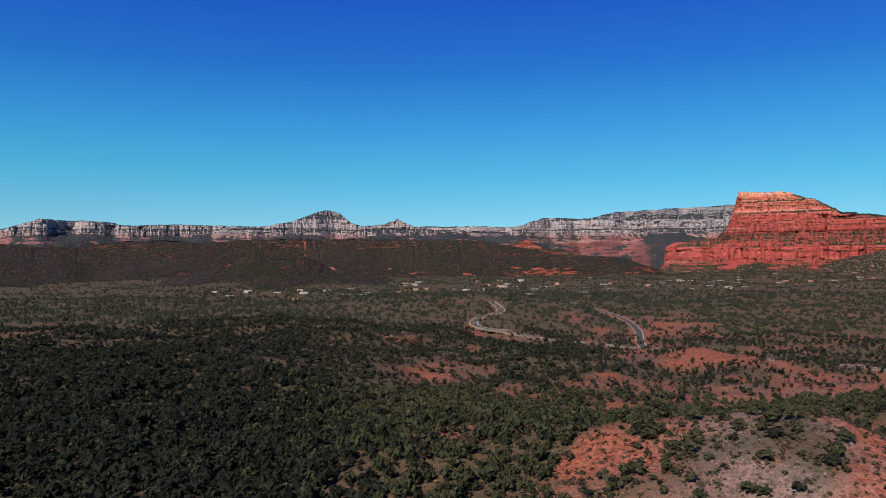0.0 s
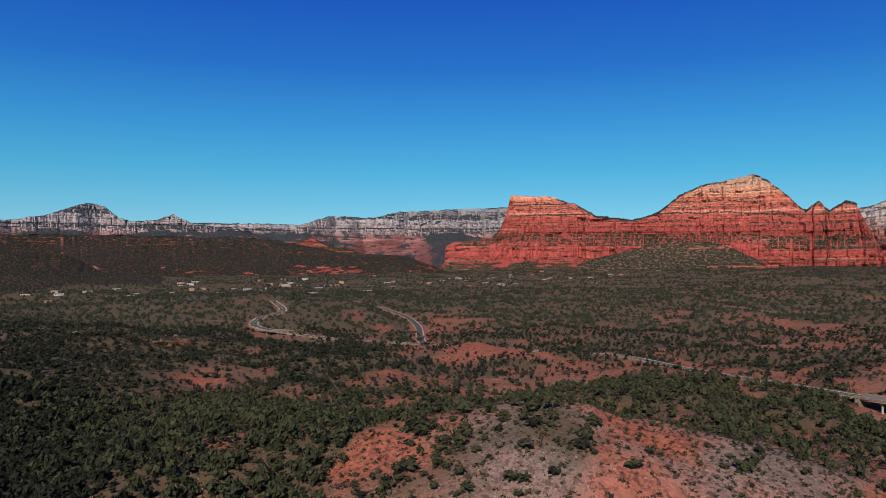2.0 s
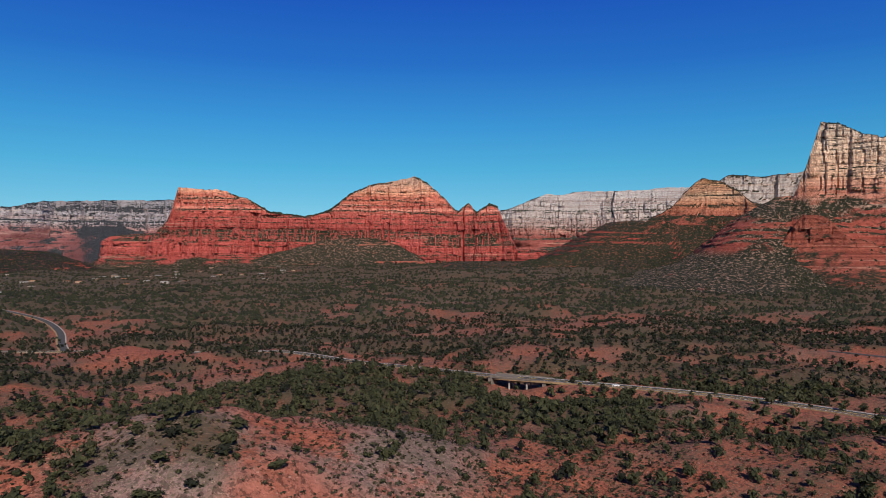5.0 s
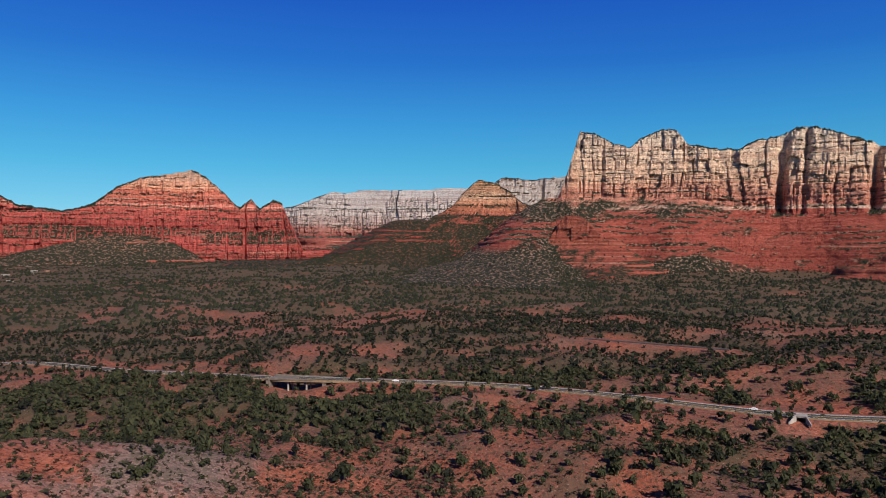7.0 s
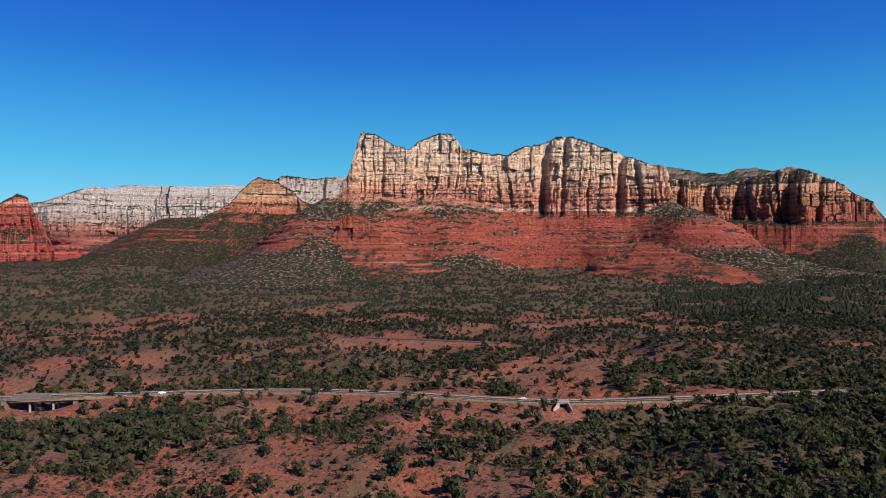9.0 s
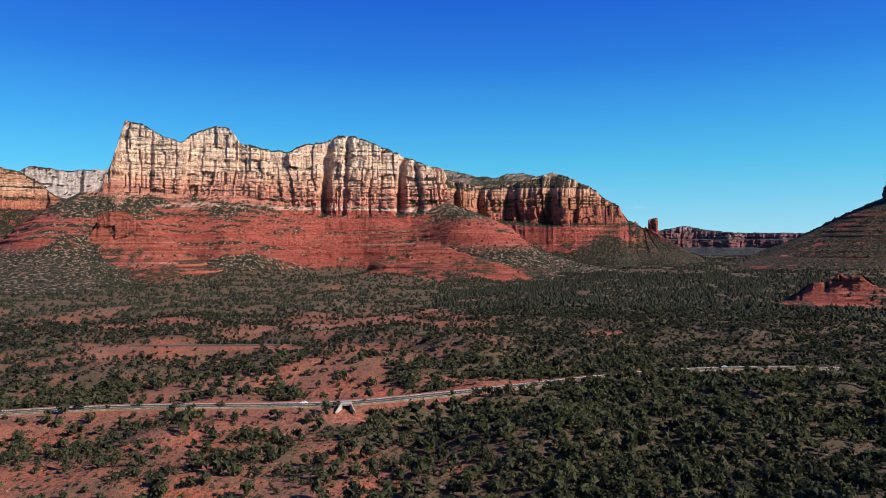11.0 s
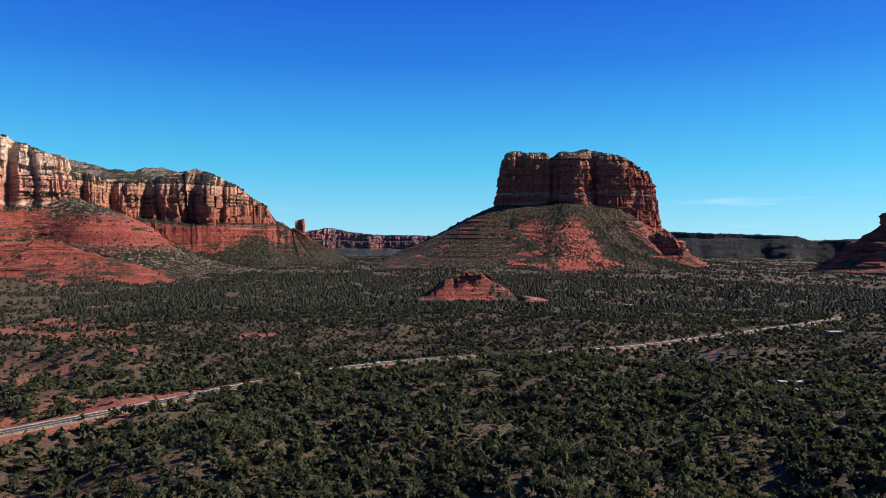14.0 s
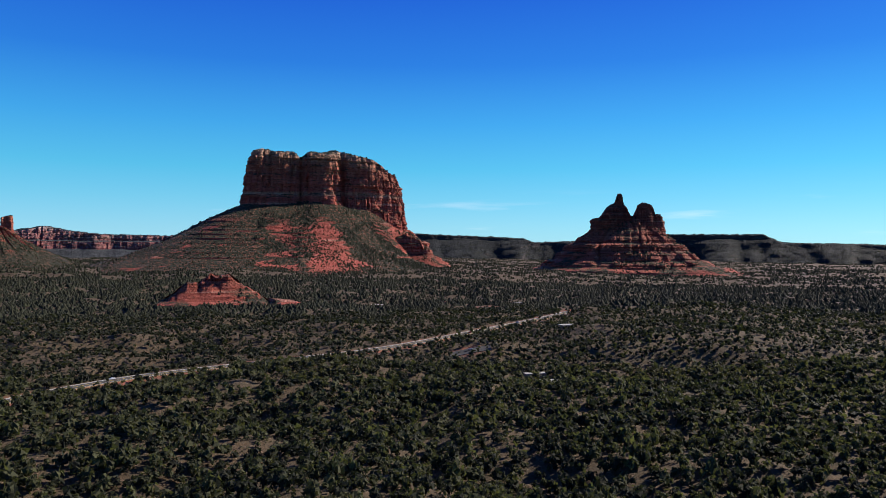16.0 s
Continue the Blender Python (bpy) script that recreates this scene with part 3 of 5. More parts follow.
    cliff = smooth(0.9, 2.2, slope)
    d = d * (1 + bay * 2 * (fbm(nx / 300, ny / 300, 0.0, seed + 21, 2) - 0.5))
    d = d - big * (ridged(nx / 230, ny / 230, seed + 25, 2, z / 900) - 0.62) * (0.35 + 0.65 * above) * 2.2
    if foot is not None:
        cliff = np.maximum(cliff, smooth(foot - 4, foot + 16, zw))
    bold = 1.0 if foot is None else 0.3 + 0.7 * smooth(foot - 25, foot + 5, zw)
    # upright joints part the cliff into leaning slabs, some with a deep cleft between them
    drift = 0.5 * (fbm(pp / 160, z / 120, 0.0, seed + 36, 2) - 0.5)
    lane = np.floor(z / 34 + 0.9 * field(nx / 80, ny / 80, 0.0, seed + 37)).astype(np.int64)
    for i, (width, depth, broken) in enumerate(((78, 1.0, 0), (34, 0.75, 1), (14, 0.42, 1))):
        u = pp / (width * wave) + drift * (1 + i)
        which, edge, off = cells(u, seed + 38 + i)
        tier = lane * broken
        face = 1.5 * (hashed(which, tier, 0 * tier, seed + 42 + i) - 0.5) + 1.7 * off * (hashed(which, tier, 0 * tier + 1, seed + 45 + i) - 0.5)
        gap = hashed(np.round(u).astype(np.int64), tier, 0 * tier, seed + 48 + i) ** 5
        d = d + cliff * bold * flute * depth * (face - 2.1 * gap * np.exp(-(edge / 0.16) ** 2))
    for at, width, depth in clefts:
        d = d - depth * np.exp(-((pp - at - 0.06 * (z - top[None])) / width) ** 2) * cliff * (pp < length)
    # beds stand out or weather back
    level = z + 7 * (fbm(nx / 140, ny / 140, 0.0, seed + 52, 2) - 0.5)
    for thick, amount in ((16.0, 1.5), (6.0, 0.9)):
        n_bed = np.floor(level / thick + 0.4 * np.sin(level / thick * 1.7)).astype(np.int64)
        d = d + ledge * amount * (hashed(n_bed, 0 * n_bed, 0 * n_bed, seed + 53) - 0.5) * (0.3 + cliff) * (0.3 + 1.4 * field(pp / 45, n_bed * 3.7, 0.0, seed + 54))
    d = d + (1.2 + ledge) * (fbm(nx / 16, ny / 16, z / 16.0, seed + 35, 2) - 0.5)
    if block:
        which, edge, off = cells(pp / (19 * wave) + 0.37 * lane + drift, seed + 57)
        d = d + cliff * (0.2 + 0.8 * above) * block * (hashed(which, np.floor(level / 11).astype(np.int64), 0 * lane, seed + 58) - 0.5)
    gx, gy = core[None, :, 0] + out[None, :, 0] * d, core[None, :, 1] + out[None, :, 1] * d
    d = d + (1 - cliff) * gully * 2 * (fbm(gx / 85, gy / 85, z / 60, seed + 41, 4) - 0.5)
    d = np.maximum(d, 2.0)
    # close the top
    for k in (0.72, 0.42, 0.14):
        z = np.vstack([z, top[None] + dome * (1 - k * k) * (0.6 + 0.8 * field(perim / 20, k * 9, 0.0, seed + 51))[None]])
        d = np.vstack([d, d[rows - 1:rows] * k])
    rib = np.vstack([rib, np.repeat(rib[-1:], 3, 0)]).ravel().astype(np.float32)
    x = core[None, :, 0] + out[None, :, 0] * d
    y = core[None, :, 1] + out[None, :, 1] * d
    n, mrow = len(perim), z.shape[0]
    idx = np.arange(n * mrow).reshape(mrow, n)
    nxt = np.roll(idx, -1, 1)
    f = np.stack([idx[:-1], nxt[:-1], nxt[1:], idx[1:]], -1).reshape(-1, 4)
    v = np.stack([x, y, z], -1).reshape(-1, 3)


    def rocky(piece, verts, faces, ribs):
        me = mesh_of(piece, verts, faces, mat)
        me.attributes.new("spur", "FLOAT", "POINT").data.foreach_set("value", np.ascontiguousarray(ribs))
        return new(piece, me)

    if parent is not None:
        ob = tagged(rocky(name, v, f, rib), label)
        ob.parent = parent
    elif foot is None:
        ob = tagged(rocky(name, v, f, rib), label, name.replace("_", " "), group)
    else:
        # the skirt, the cliffs and the crest are parts
        ob = empty(name, label, name.replace("_", " "), group)
        height, row = v[f][:, :, 2].mean(1), np.arange(len(f)) // n
        crest = row >= rows - 4
        for piece, sel in (("talus_skirt", ~crest & (height < foot)), ("cliff_face", ~crest & (height >= foot)), ("crest", crest)):
            used, again = np.unique(f[sel], return_inverse=True)
            rocky(piece, v[used], again.reshape(-1, 4), rib[used]).parent = ob
    if trees:
        t = v[f]
        nor = np.cross(t[:, 2] - t[:, 0], t[:, 3] - t[:, 1])
        area = np.linalg.norm(nor, axis=1)
        flat = np.abs(nor[:, 2]) / np.maximum(area, 1e-6)
        mid = t.mean(1)
        w = area * smooth(0.55, 0.78, flat) * (1.25 - rib[f].mean(1)) * (0.15 + smooth(0.42, 0.6, fbm(mid[:, 0] / 60, mid[:, 1] / 60, mid[:, 2] / 60, seed + 61, 3)))
        w = w * np.where(np.arange(len(f)) % n < len(q) + ncap, 1.0, 0.12)
        rng = np.random.default_rng(seed)
        pick = rng.choice(len(f), trees, p=w / w.sum())
        uv = rng.random((trees, 2, 1))
        a, b, cc, dd = (t[pick, i] for i in range(4))
        SLOPES.append((a * (1 - uv[:, 0]) + b * uv[:, 0]) * (1 - uv[:, 1]) + (dd * (1 - uv[:, 0]) + cc * uv[:, 0]) * uv[:, 1])
    return ob


FAR_SKIRT = ((20, 560), (60, 440), (110, 340), (150, 285), (156, 268), (190, 225), (198, 206), (240, 160), (246, 140), (300, 105), (330, 60), (420, 10))
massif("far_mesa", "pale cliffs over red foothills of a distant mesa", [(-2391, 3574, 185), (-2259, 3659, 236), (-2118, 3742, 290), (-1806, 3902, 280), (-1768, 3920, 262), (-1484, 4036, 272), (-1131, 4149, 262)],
       FAR_SKIRT, rock_far_hazed, step=6, rows=60, flute=16, bay=0.3, seed=101, gully=30, wave=0.9, block=5, big=120, spur=1.1, spur_width=210, foot=200, terrace=26, group="distant mesas")
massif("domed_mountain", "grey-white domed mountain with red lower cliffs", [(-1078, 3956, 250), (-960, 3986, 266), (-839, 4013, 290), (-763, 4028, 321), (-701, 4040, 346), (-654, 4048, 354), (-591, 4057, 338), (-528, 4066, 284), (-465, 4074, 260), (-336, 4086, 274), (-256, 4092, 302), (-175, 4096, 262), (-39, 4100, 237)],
       FAR_SKIRT, rock_far_hazed, step=5, rows=64, flute=16, bay=0.25, dome=4, seed=111, gully=30, wave=0.8, block=5, big=70, spur=1.1, spur_width=170, foot=200, terrace=26)
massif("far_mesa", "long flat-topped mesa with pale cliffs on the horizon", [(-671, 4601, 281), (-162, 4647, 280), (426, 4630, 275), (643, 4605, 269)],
       FAR_SKIRT, rock_far_hazed, step=9, rows=48, flute=20, bay=0.3, seed=121, gully=40, wave=1.7, block=4, big=60, spur=0.9, spur_width=230, foot=200, group="distant mesas")
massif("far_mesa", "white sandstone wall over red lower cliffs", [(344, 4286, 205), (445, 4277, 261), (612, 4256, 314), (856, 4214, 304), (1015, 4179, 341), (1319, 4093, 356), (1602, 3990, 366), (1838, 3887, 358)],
       FAR_SKIRT, rock_far_hazed, step=6, rows=64, flute=16, bay=0.3, seed=131, gully=30, wave=0.9, block=5, big=120, spur=1.1, spur_width=210, foot=200, terrace=26, group="distant mesas")
massif("wooded_ridge", "dark juniper-covered ridge with red soil showing", [(-1838, 2243, 142), (-1612, 2410, 139), (-1443, 2515, 129), (-1302, 2591, 130), (-1201, 2640, 146), (-1039, 2708, 151), (-924, 2749, 138), (-783, 2792, 156), (-418, 2870, 158), (152, 2896, 150), (266, 2888, 131), (489, 2858, 85)],
       ((10, 620), (40, 430), (70, 300), (100, 190), (125, 120), (145, 80), (170, 40)), rock_wooded, step=9, rows=44, flute=6, bay=0.45, gully=34, dome=8, seed=141, foot=70, spur=0.7, spur_width=360, trees=9000)
massif("pale_outcrop", "low pale sandstone ledges showing through the trees", [(-345, 880, 7), (-290, 895, 12), (-215, 905, 9), (-150, 880, 13), (-95, 868, 9), (-50, 850, 6)],
       ((-6, 34), (6, 22), (12, 15), (18, 10), (30, 3)), rock_pale, base=-4, step=3, rows=24, flute=4, ledge=2, dome=1, block=2, seed=147, bay=0.6, gully=12, mean=40, trees=260)
massif("small_butte", "small terraced red butte", [(146, 3297, 110), (302, 3286, 138), (365, 3280, 160), (395, 3277, 160), (456, 3268, 132), (681, 3229, 80)],
       ((15, 330), (50, 200), (80, 120), (100, 80), (104, 66), (125, 45), (128, 30), (170, 8)), rock_cone, step=6, rows=40, flute=4, seed=151, terrace=13, trees=500)

TWIN_PROFILE = ((15, 330), (40, 268), (58, 236), (64, 222), (128, 204), (134, 192), (176, 136), (182, 126), (228, 112), (234, 104), (262, 92), (268, 78), (310, 58), (315, 46), (350, 34), (430, 14))
massif("talus_slope", "scrub-dotted slope of pale rubble below the red cliffs", [(1408, 2637, 40), (1438, 2617, 70), (1578, 2535, 112), (1662, 2481, 138), (1803, 2381, 146), (1890, 2313, 118), (1955, 2259, 70), (1985, 2230, 40)],
       ((0, 250), (40, 165), (80, 100), (120, 45), (160, 8)), rock_talus, base=0, step=5, rows=50, flute=3, ledge=1.5, bay=0.4, dome=2, seed=163, gully=16, spur=0.8, spur_width=130, trees=1700)
massif("twin_butte", "banded red and tan sandstone butte with a flat sloping top", [(1128, 2951, 150), (1180, 2931, 215), (1212, 2918, 345), (1372, 2846, 337), (1472, 2796, 300), (1538, 2760, 253), (1678, 2678, 231), (1762, 2624, 263), (1833, 2575, 333), (1903, 2524, 374), (1990, 2456, 390), (2055, 2402, 414), (2100, 2363, 383), (2162, 2306, 304), (2196, 2274, 256), (2230, 2241, 300), (2254, 2216, 256), (2294, 2175, 294), (2318, 2150, 282), (2341, 2125, 200), (2378, 2083, 90)],
       TWIN_PROFILE, rock_twins, step=4.2, rows=120, flute=12, ledge=3.0, bay=0.34, dome=9, seed=161, block=4, wave=0.75, terrace=10, big=50, lifts=((0, 0), (1000, 0), (1150, -12)), foot=64, low=0.2, spur=0.7, spur_width=300, trees=9000)
massif("white_mesa", "white sandstone mesa wall over red foothills", [(3098, 3070, 303), (3250, 2909, 343), (3331, 2816, 396), (3388, 2746, 433), (3444, 2676, 424), (3497, 2606, 443), (3730, 2261, 447), (3757, 2216, 460), (3942, 1867, 455), (3998, 1743, 425)],
       ((20, 420), (90, 240), (130, 170), (170, 150), (180, 120), (230, 105), (240, 90), (330, 70), (340, 56), (460, 30)), rock_white, step=6, rows=70, flute=15, bay=0.3, seed=171, block=5, wave=0.9, gully=24, big=95, spur=0.7, spur_width=330, foot=170, group="distant mesas")
massif("orange_cone", "orange and tan banded sandstone cone on a wooded shoulder", [(2118, 1290, 190), (2158, 1218, 236), (2177, 1184, 284), (2199, 1142, 329), (2230, 1081, 313), (2251, 1038, 284), (2267, 1003, 248), (2293, 941, 231), (2310, 880, 200)],
       ((60, 330), (150, 180), (205, 96), (212, 80), (240, 70), (246, 58), (275, 44), (280, 34), (340, 10)), rock_cone, step=4.5, rows=70, flute=5, seed=181, terrace=15, foot=206, trees=1600)
massif("wooded_shoulder", "juniper-dotted red rock shoulder", [(1800, 1551, 56), (1909, 1417, 92), (1973, 1327, 132), (2033, 1233, 180), (2089, 1136, 205), (2156, 1004, 200), (2200, 903, 190), (2233, 818, 170)],
       ((20, 420), (50, 260), (80, 190), (110, 140), (114, 128), (150, 80), (154, 70), (200, 25)), rock_cone, step=6, rows=50, flute=5, gully=14, dome=5, seed=191, spur=0.7, spur_width=200, trees=8000)
massif("grey_ridge", "grey weathered sandstone ridge", [(3060, 1545, 378), (3096, 1473, 431), (3151, 1351, 417), (3214, 1192, 434), (3261, 1058, 428)],
       ((40, 420), (150, 220), (300, 110), (430, 30)), rock_grey, step=7, rows=50, flute=20, gully=16, seed=201, big=40)

LEE_PROFILE = ((20, 640), (48, 450), (70, 340), (84, 305), (96, 280), (122, 245), (128, 232), (150, 214), (170, 192), (188, 170), (230, 96), (238, 84), (252, 80), (256, 72), (300, 64), (304, 58), (360, 46), (440, 26))
massif("cliff_wall", "towering tan and cream sandstone cliffs over red ledges", [(1929, 746, 235), (1938, 722, 300), (1944, 705, 363), (1950, 688, 424), (1964, 649, 416), (1981, 596, 385), (1991, 559, 373), (1998, 534, 396), (2014, 472, 421), (2021, 440, 416), (2027, 409, 375), (2041, 330, 360), (2048, 282, 358), (2054, 235, 382), (2059, 188, 385), (2062, 148, 405), (2064, 109, 406), (2066, 32, 378), (2068, -44, 345), (2074, -110, 320)],
       LEE_PROFILE, rock_lee, step=3.4, rows=140, flute=7.5, block=3, peak=50, ledge=3.2, bay=0.2, dome=5, seed=211, wave=0.9, terrace=14, big=24, foot=236, clefts=((585, 11, 46), (640, 6, 18), (790, 10, 40)), spur=0.8, spur_width=240, gully=14, stepped=96, lifts=((0, 0), (380, 0), (560, -36), (780, -36), (900, -24)), trees=8500)
massif("cliff_wall", "fluted red cliffs under a juniper-dotted crest", [(2330, 40, 330), (2362, -121, 330), (2359, -172, 313), (2351, -254, 299), (2343, -319, 288), (2333, -382, 299), (2321, -443, 314), (2305, -517, 335), (2291, -574, 314), (2276, -629, 284), (2260, -683, 242), (2250, -715, 221), (2243, -735, 184), (2226, -784, 152)],
       ((20, 560), (50, 420), (84, 320), (100, 285), (106, 276), (140, 238), (146, 230), (176, 200), (182, 186), (282, 160), (292, 135), (318, 80), (350, 20)), rock_lee_red, step=3.6, rows=110, flute=15, ledge=3, bay=0.2, dome=4, seed=221, peak=35, terrace=18, big=26, spur=0.7, spur_width=240, stepped=125, foot=176, clefts=((150, 14, 40), (250, 10, 30), (330, 12, 36), (420, 9, 26), (560, 22, 60), (640, 10, 24)), trees=6000)
massif("red_outcrop", "fan of bright red terraced slickrock under the cliffs", [(1760, -20, 60), (1745, -60, 105), (1742, -100, 112), (1742, -150, 84), (1745, -230, 62), (1748, -280, 46)],
       ((20, 170), (40, 120), (46, 96), (60, 84), (66, 62), (84, 48), (90, 34), (120, 8)), rock_bell, base=15, step=3.5, rows=60, flute=5, ledge=4, seed=225, terrace=13, bay=0.5, big=14, gully=10, mean=60, trees=250)
massif("red_outcrop", "red rock buttress at the end of the cliffs", [(1730, 700, 110), (1745, 655, 178), (1760, 610, 172), (1775, 560, 120)],
       ((20, 200), (60, 110), (90, 70), (96, 54), (130, 36), (136, 26), (190, 8)), rock_bell, base=15, step=3.5, rows=60, flute=7, ledge=3, seed=227, terrace=15, bay=0.5, big=14, gully=8, mean=60, trees=250)
massif("green_dome_hill", "dark wooded dome hills behind the cliffs", [(3336, -5, 430), (3331, -176, 452), (3324, -272, 447), (3312, -388, 420), (3298, -490, 409), (3292, -524, 427), (3277, -611, 431), (3259, -696, 405)],
       ((40, 500), (250, 220), (360, 120), (440, 50)), rock_hill, step=10, rows=40, flute=4, seed=231, trees=2500)
massif("low_ridge", "juniper-dotted ridge running down from the cliffs", [(2240, -740, 140), (2500, -830, 112), (2750, -930, 104), (2861, -1062, 96), (2830, -1160, 72), (2780, -1260, 44)],
       ((20, 300), (60, 190), (100, 110), (140, 50), (200, 15)), rock_wooded, step=8, rows=44, flute=4, gully=16, seed=241, trees=4000)
massif("rock_spire", "slender red sandstone spire standing on a ridge", [(2820, -1030, 206), (2811, -1050, 214)],
       ((100, 60), (132, 26), (140, 14), (180, 10), (230, 5)), rock_lee_red, base=90, step=2.0, rows=44, flute=3, ledge=1.5, dome=2, seed=251, block=1.0, gully=3)
massif("rock_spire", "stubby red sandstone knob beside the spire", [(2852, -942, 190), (2838, -978, 197)],
       ((100, 60), (140, 30), (150, 16), (180, 13), (220, 6)), rock_lee_red, base=90, step=2.4, rows=40, flute=4, ledge=1.5, dome=2, seed=255, block=1.0, gully=3)
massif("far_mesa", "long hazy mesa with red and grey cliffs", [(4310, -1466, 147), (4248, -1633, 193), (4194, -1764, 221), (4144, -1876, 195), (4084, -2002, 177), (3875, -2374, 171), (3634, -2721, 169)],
       ((20, 420), (60, 240), (90, 170), (96, 120), (140, 105), (146, 70), (240, 50)), rock_far_hazed, step=7, rows=50, flute=9, bay=0.3, seed=261, big=40, foot=92, group="distant mesas")

COURT_PROFILE = ((10, 640), (30, 500), (60, 390), (66, 372), (104, 292), (110, 280), (150, 208), (156, 200), (222, 92), (232, 74), (262, 70), (266, 66), (330, 62), (334, 58), (380, 54), (392, 44), (430, 30))
massif("sandstone_butte", "massive dark red butte with sheer walls above a wooded skirt", [(1930, -1452, 411), (1905, -1478, 404), (1872, -1524, 406), (1857, -1541, 384), (1843, -1557, 407), (1812, -1592, 405), (1822, -1622, 414), (1812, -1655, 416), (1776, -1702, 406), (1755, -1738, 396), (1740, -1772, 380), (1727, -1803, 346)],
       COURT_PROFILE, rock_court, step=3.2, rows=130, block=2, flute=8, ledge=2.6, bay=0.08, dome=5, mean=34, seed=271, terrace=13, stepped=60, big=5, foot=228, clefts=((118, 10, 26), (262, 9, 26)), wave=0.8, spur=0.2, spur_width=260,
       lifts=((0, 0), (200, 6), (330, -6), (410, -62), (470, -78), (640, -78), (760, 0)), reach=((0, 1), (300, 1), (420, 0.62), (640, 0.55), (800, 1)), trees=13000)
massif("red_outcrop", "rounded red buttress leaning on the foot of the butte", [(1720, -1880, 150), (1710, -1900, 158), (1698, -1921, 146), (1688, -1939, 118)],
       ((20, 90), (60, 58), (90, 40), (120, 26), (150, 14), (170, 6)), rock_bell, base=10, step=3, rows=60, flute=6, ledge=3, seed=277, terrace=14, gully=6, mean=30, spur=0.2, spur_width=60, trees=80)
massif("red_bluff", "red earth bluff on the wooded ridge", [(-642, 2155, 70), (-590, 2170, 100), (-496, 2204, 104), (-420, 2220, 92), (-350, 2226, 60)],
       ((0, 300), (40, 170), (70, 90), (76, 78), (105, 16), (130, 8)), rock_wooded, base=0, step=5, rows=44, flute=6, ledge=2, dome=3, seed=145, gully=22, mean=80, peak=14, trees=2600)
massif("red_outcrop", "low red sandstone outcrop at the foot of the butte", [(1609, -1693, 120), (1568, -1728, 139), (1537, -1754, 127), (1526, -1763, 95)],
       ((10, 140), (40, 80), (70, 40), (76, 26), (150, 8)), rock_bell, step=4, rows=50, flute=6, seed=281, terrace=15, trees=200)
massif("red_outcrop", "bare red sandstone knob among the junipers", [(1124, -606, 12), (1110, -628, 28), (1101, -642, 42), (1091, -657, 40), (1082, -671, 57), (1075, -681, 49), (1066, -694, 55), (1056, -709, 38), (1046, -724, 30), (1030, -745, 12)],
       ((-6, 150), (4, 112), (9, 84), (13, 60), (24, 38), (28, 30), (48, 18), (62, 9)), rock_bell, base=-6, step=2, rows=60, flute=8, ledge=3, bay=0.5, dome=2, seed=291, block=1.0, terrace=8, gully=9, mean=40, peak=13, trees=120)
bell = massif("bell_butte", "bell-shaped red rock butte with terraced slopes and dark towers", [(1074, -2179, 180), (1060, -2186, 196), (1030, -2199, 208), (1000, -2212, 192), (988, -2217, 172)],
              ((8, 390), (16, 345), (24, 300), (38, 282), (44, 240), (60, 222), (66, 190), (84, 176), (90, 160), (112, 140), (118, 118), (136, 100), (142, 82), (160, 66), (168, 48), (190, 26), (215, 10)), rock_bell, step=3.2, rows=120, flute=9, ledge=4.5, bay=0.1, dome=3, seed=301, terrace=15, foot=42, low=0.25, spur=0.3, spur_width=110, block=2, gully=6, trees=1500, mean=60)
massif("tower", "dark red rock tower with a knobbed spire", [(1101, -2149, 196), (1091, -2155, 214), (1080, -2163, 232), (1072, -2169, 240), (1060, -2178, 246), (1058, -2180, 266), (1054, -2183, 277), (1045, -2189, 276), (1042, -2192, 262), (1040, -2193, 244), (1030, -2200, 226), (1022, -2206, 200)],
       ((120, 52), (160, 38), (168, 31), (200, 26), (212, 22), (240, 13), (249, 7), (256, 9), (270, 10), (290, 6)), rock_bell, base=120, step=2, rows=76, flute=5, ledge=3.5, bay=0.1, dome=2, seed=303, gully=2, block=2, mean=20, spur=0, wave=0.5, parent=bell)
massif("tower", "squat dark red rock tower", [(1010, -2218, 200), (1004, -2223, 238), (991, -2232, 247), (977, -2243, 245), (966, -2252, 236), (958, -2258, 208)],
       ((120, 48), (160, 31), (168, 26), (200, 23), (235, 16), (260, 7)), rock_bell, base=120, step=2, rows=70, flute=5, ledge=3.5, bay=0.1, dome=2, seed=305, gully=2, block=2, mean=20, spur=0, wave=0.5, parent=bell)
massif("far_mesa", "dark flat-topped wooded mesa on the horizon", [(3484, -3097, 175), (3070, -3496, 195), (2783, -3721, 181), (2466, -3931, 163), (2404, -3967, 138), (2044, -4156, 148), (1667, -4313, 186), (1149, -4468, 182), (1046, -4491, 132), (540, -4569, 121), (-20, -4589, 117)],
       ((10, 360), (60, 270), (100, 190), (150, 110), (156, 86), (185, 70), (240, 50)), rock_mesa_hazed, step=10, rows=44, flute=4, bay=0.2, gully=30, seed=311, trees=9000, big=14, foot=150, group="distant mesas")


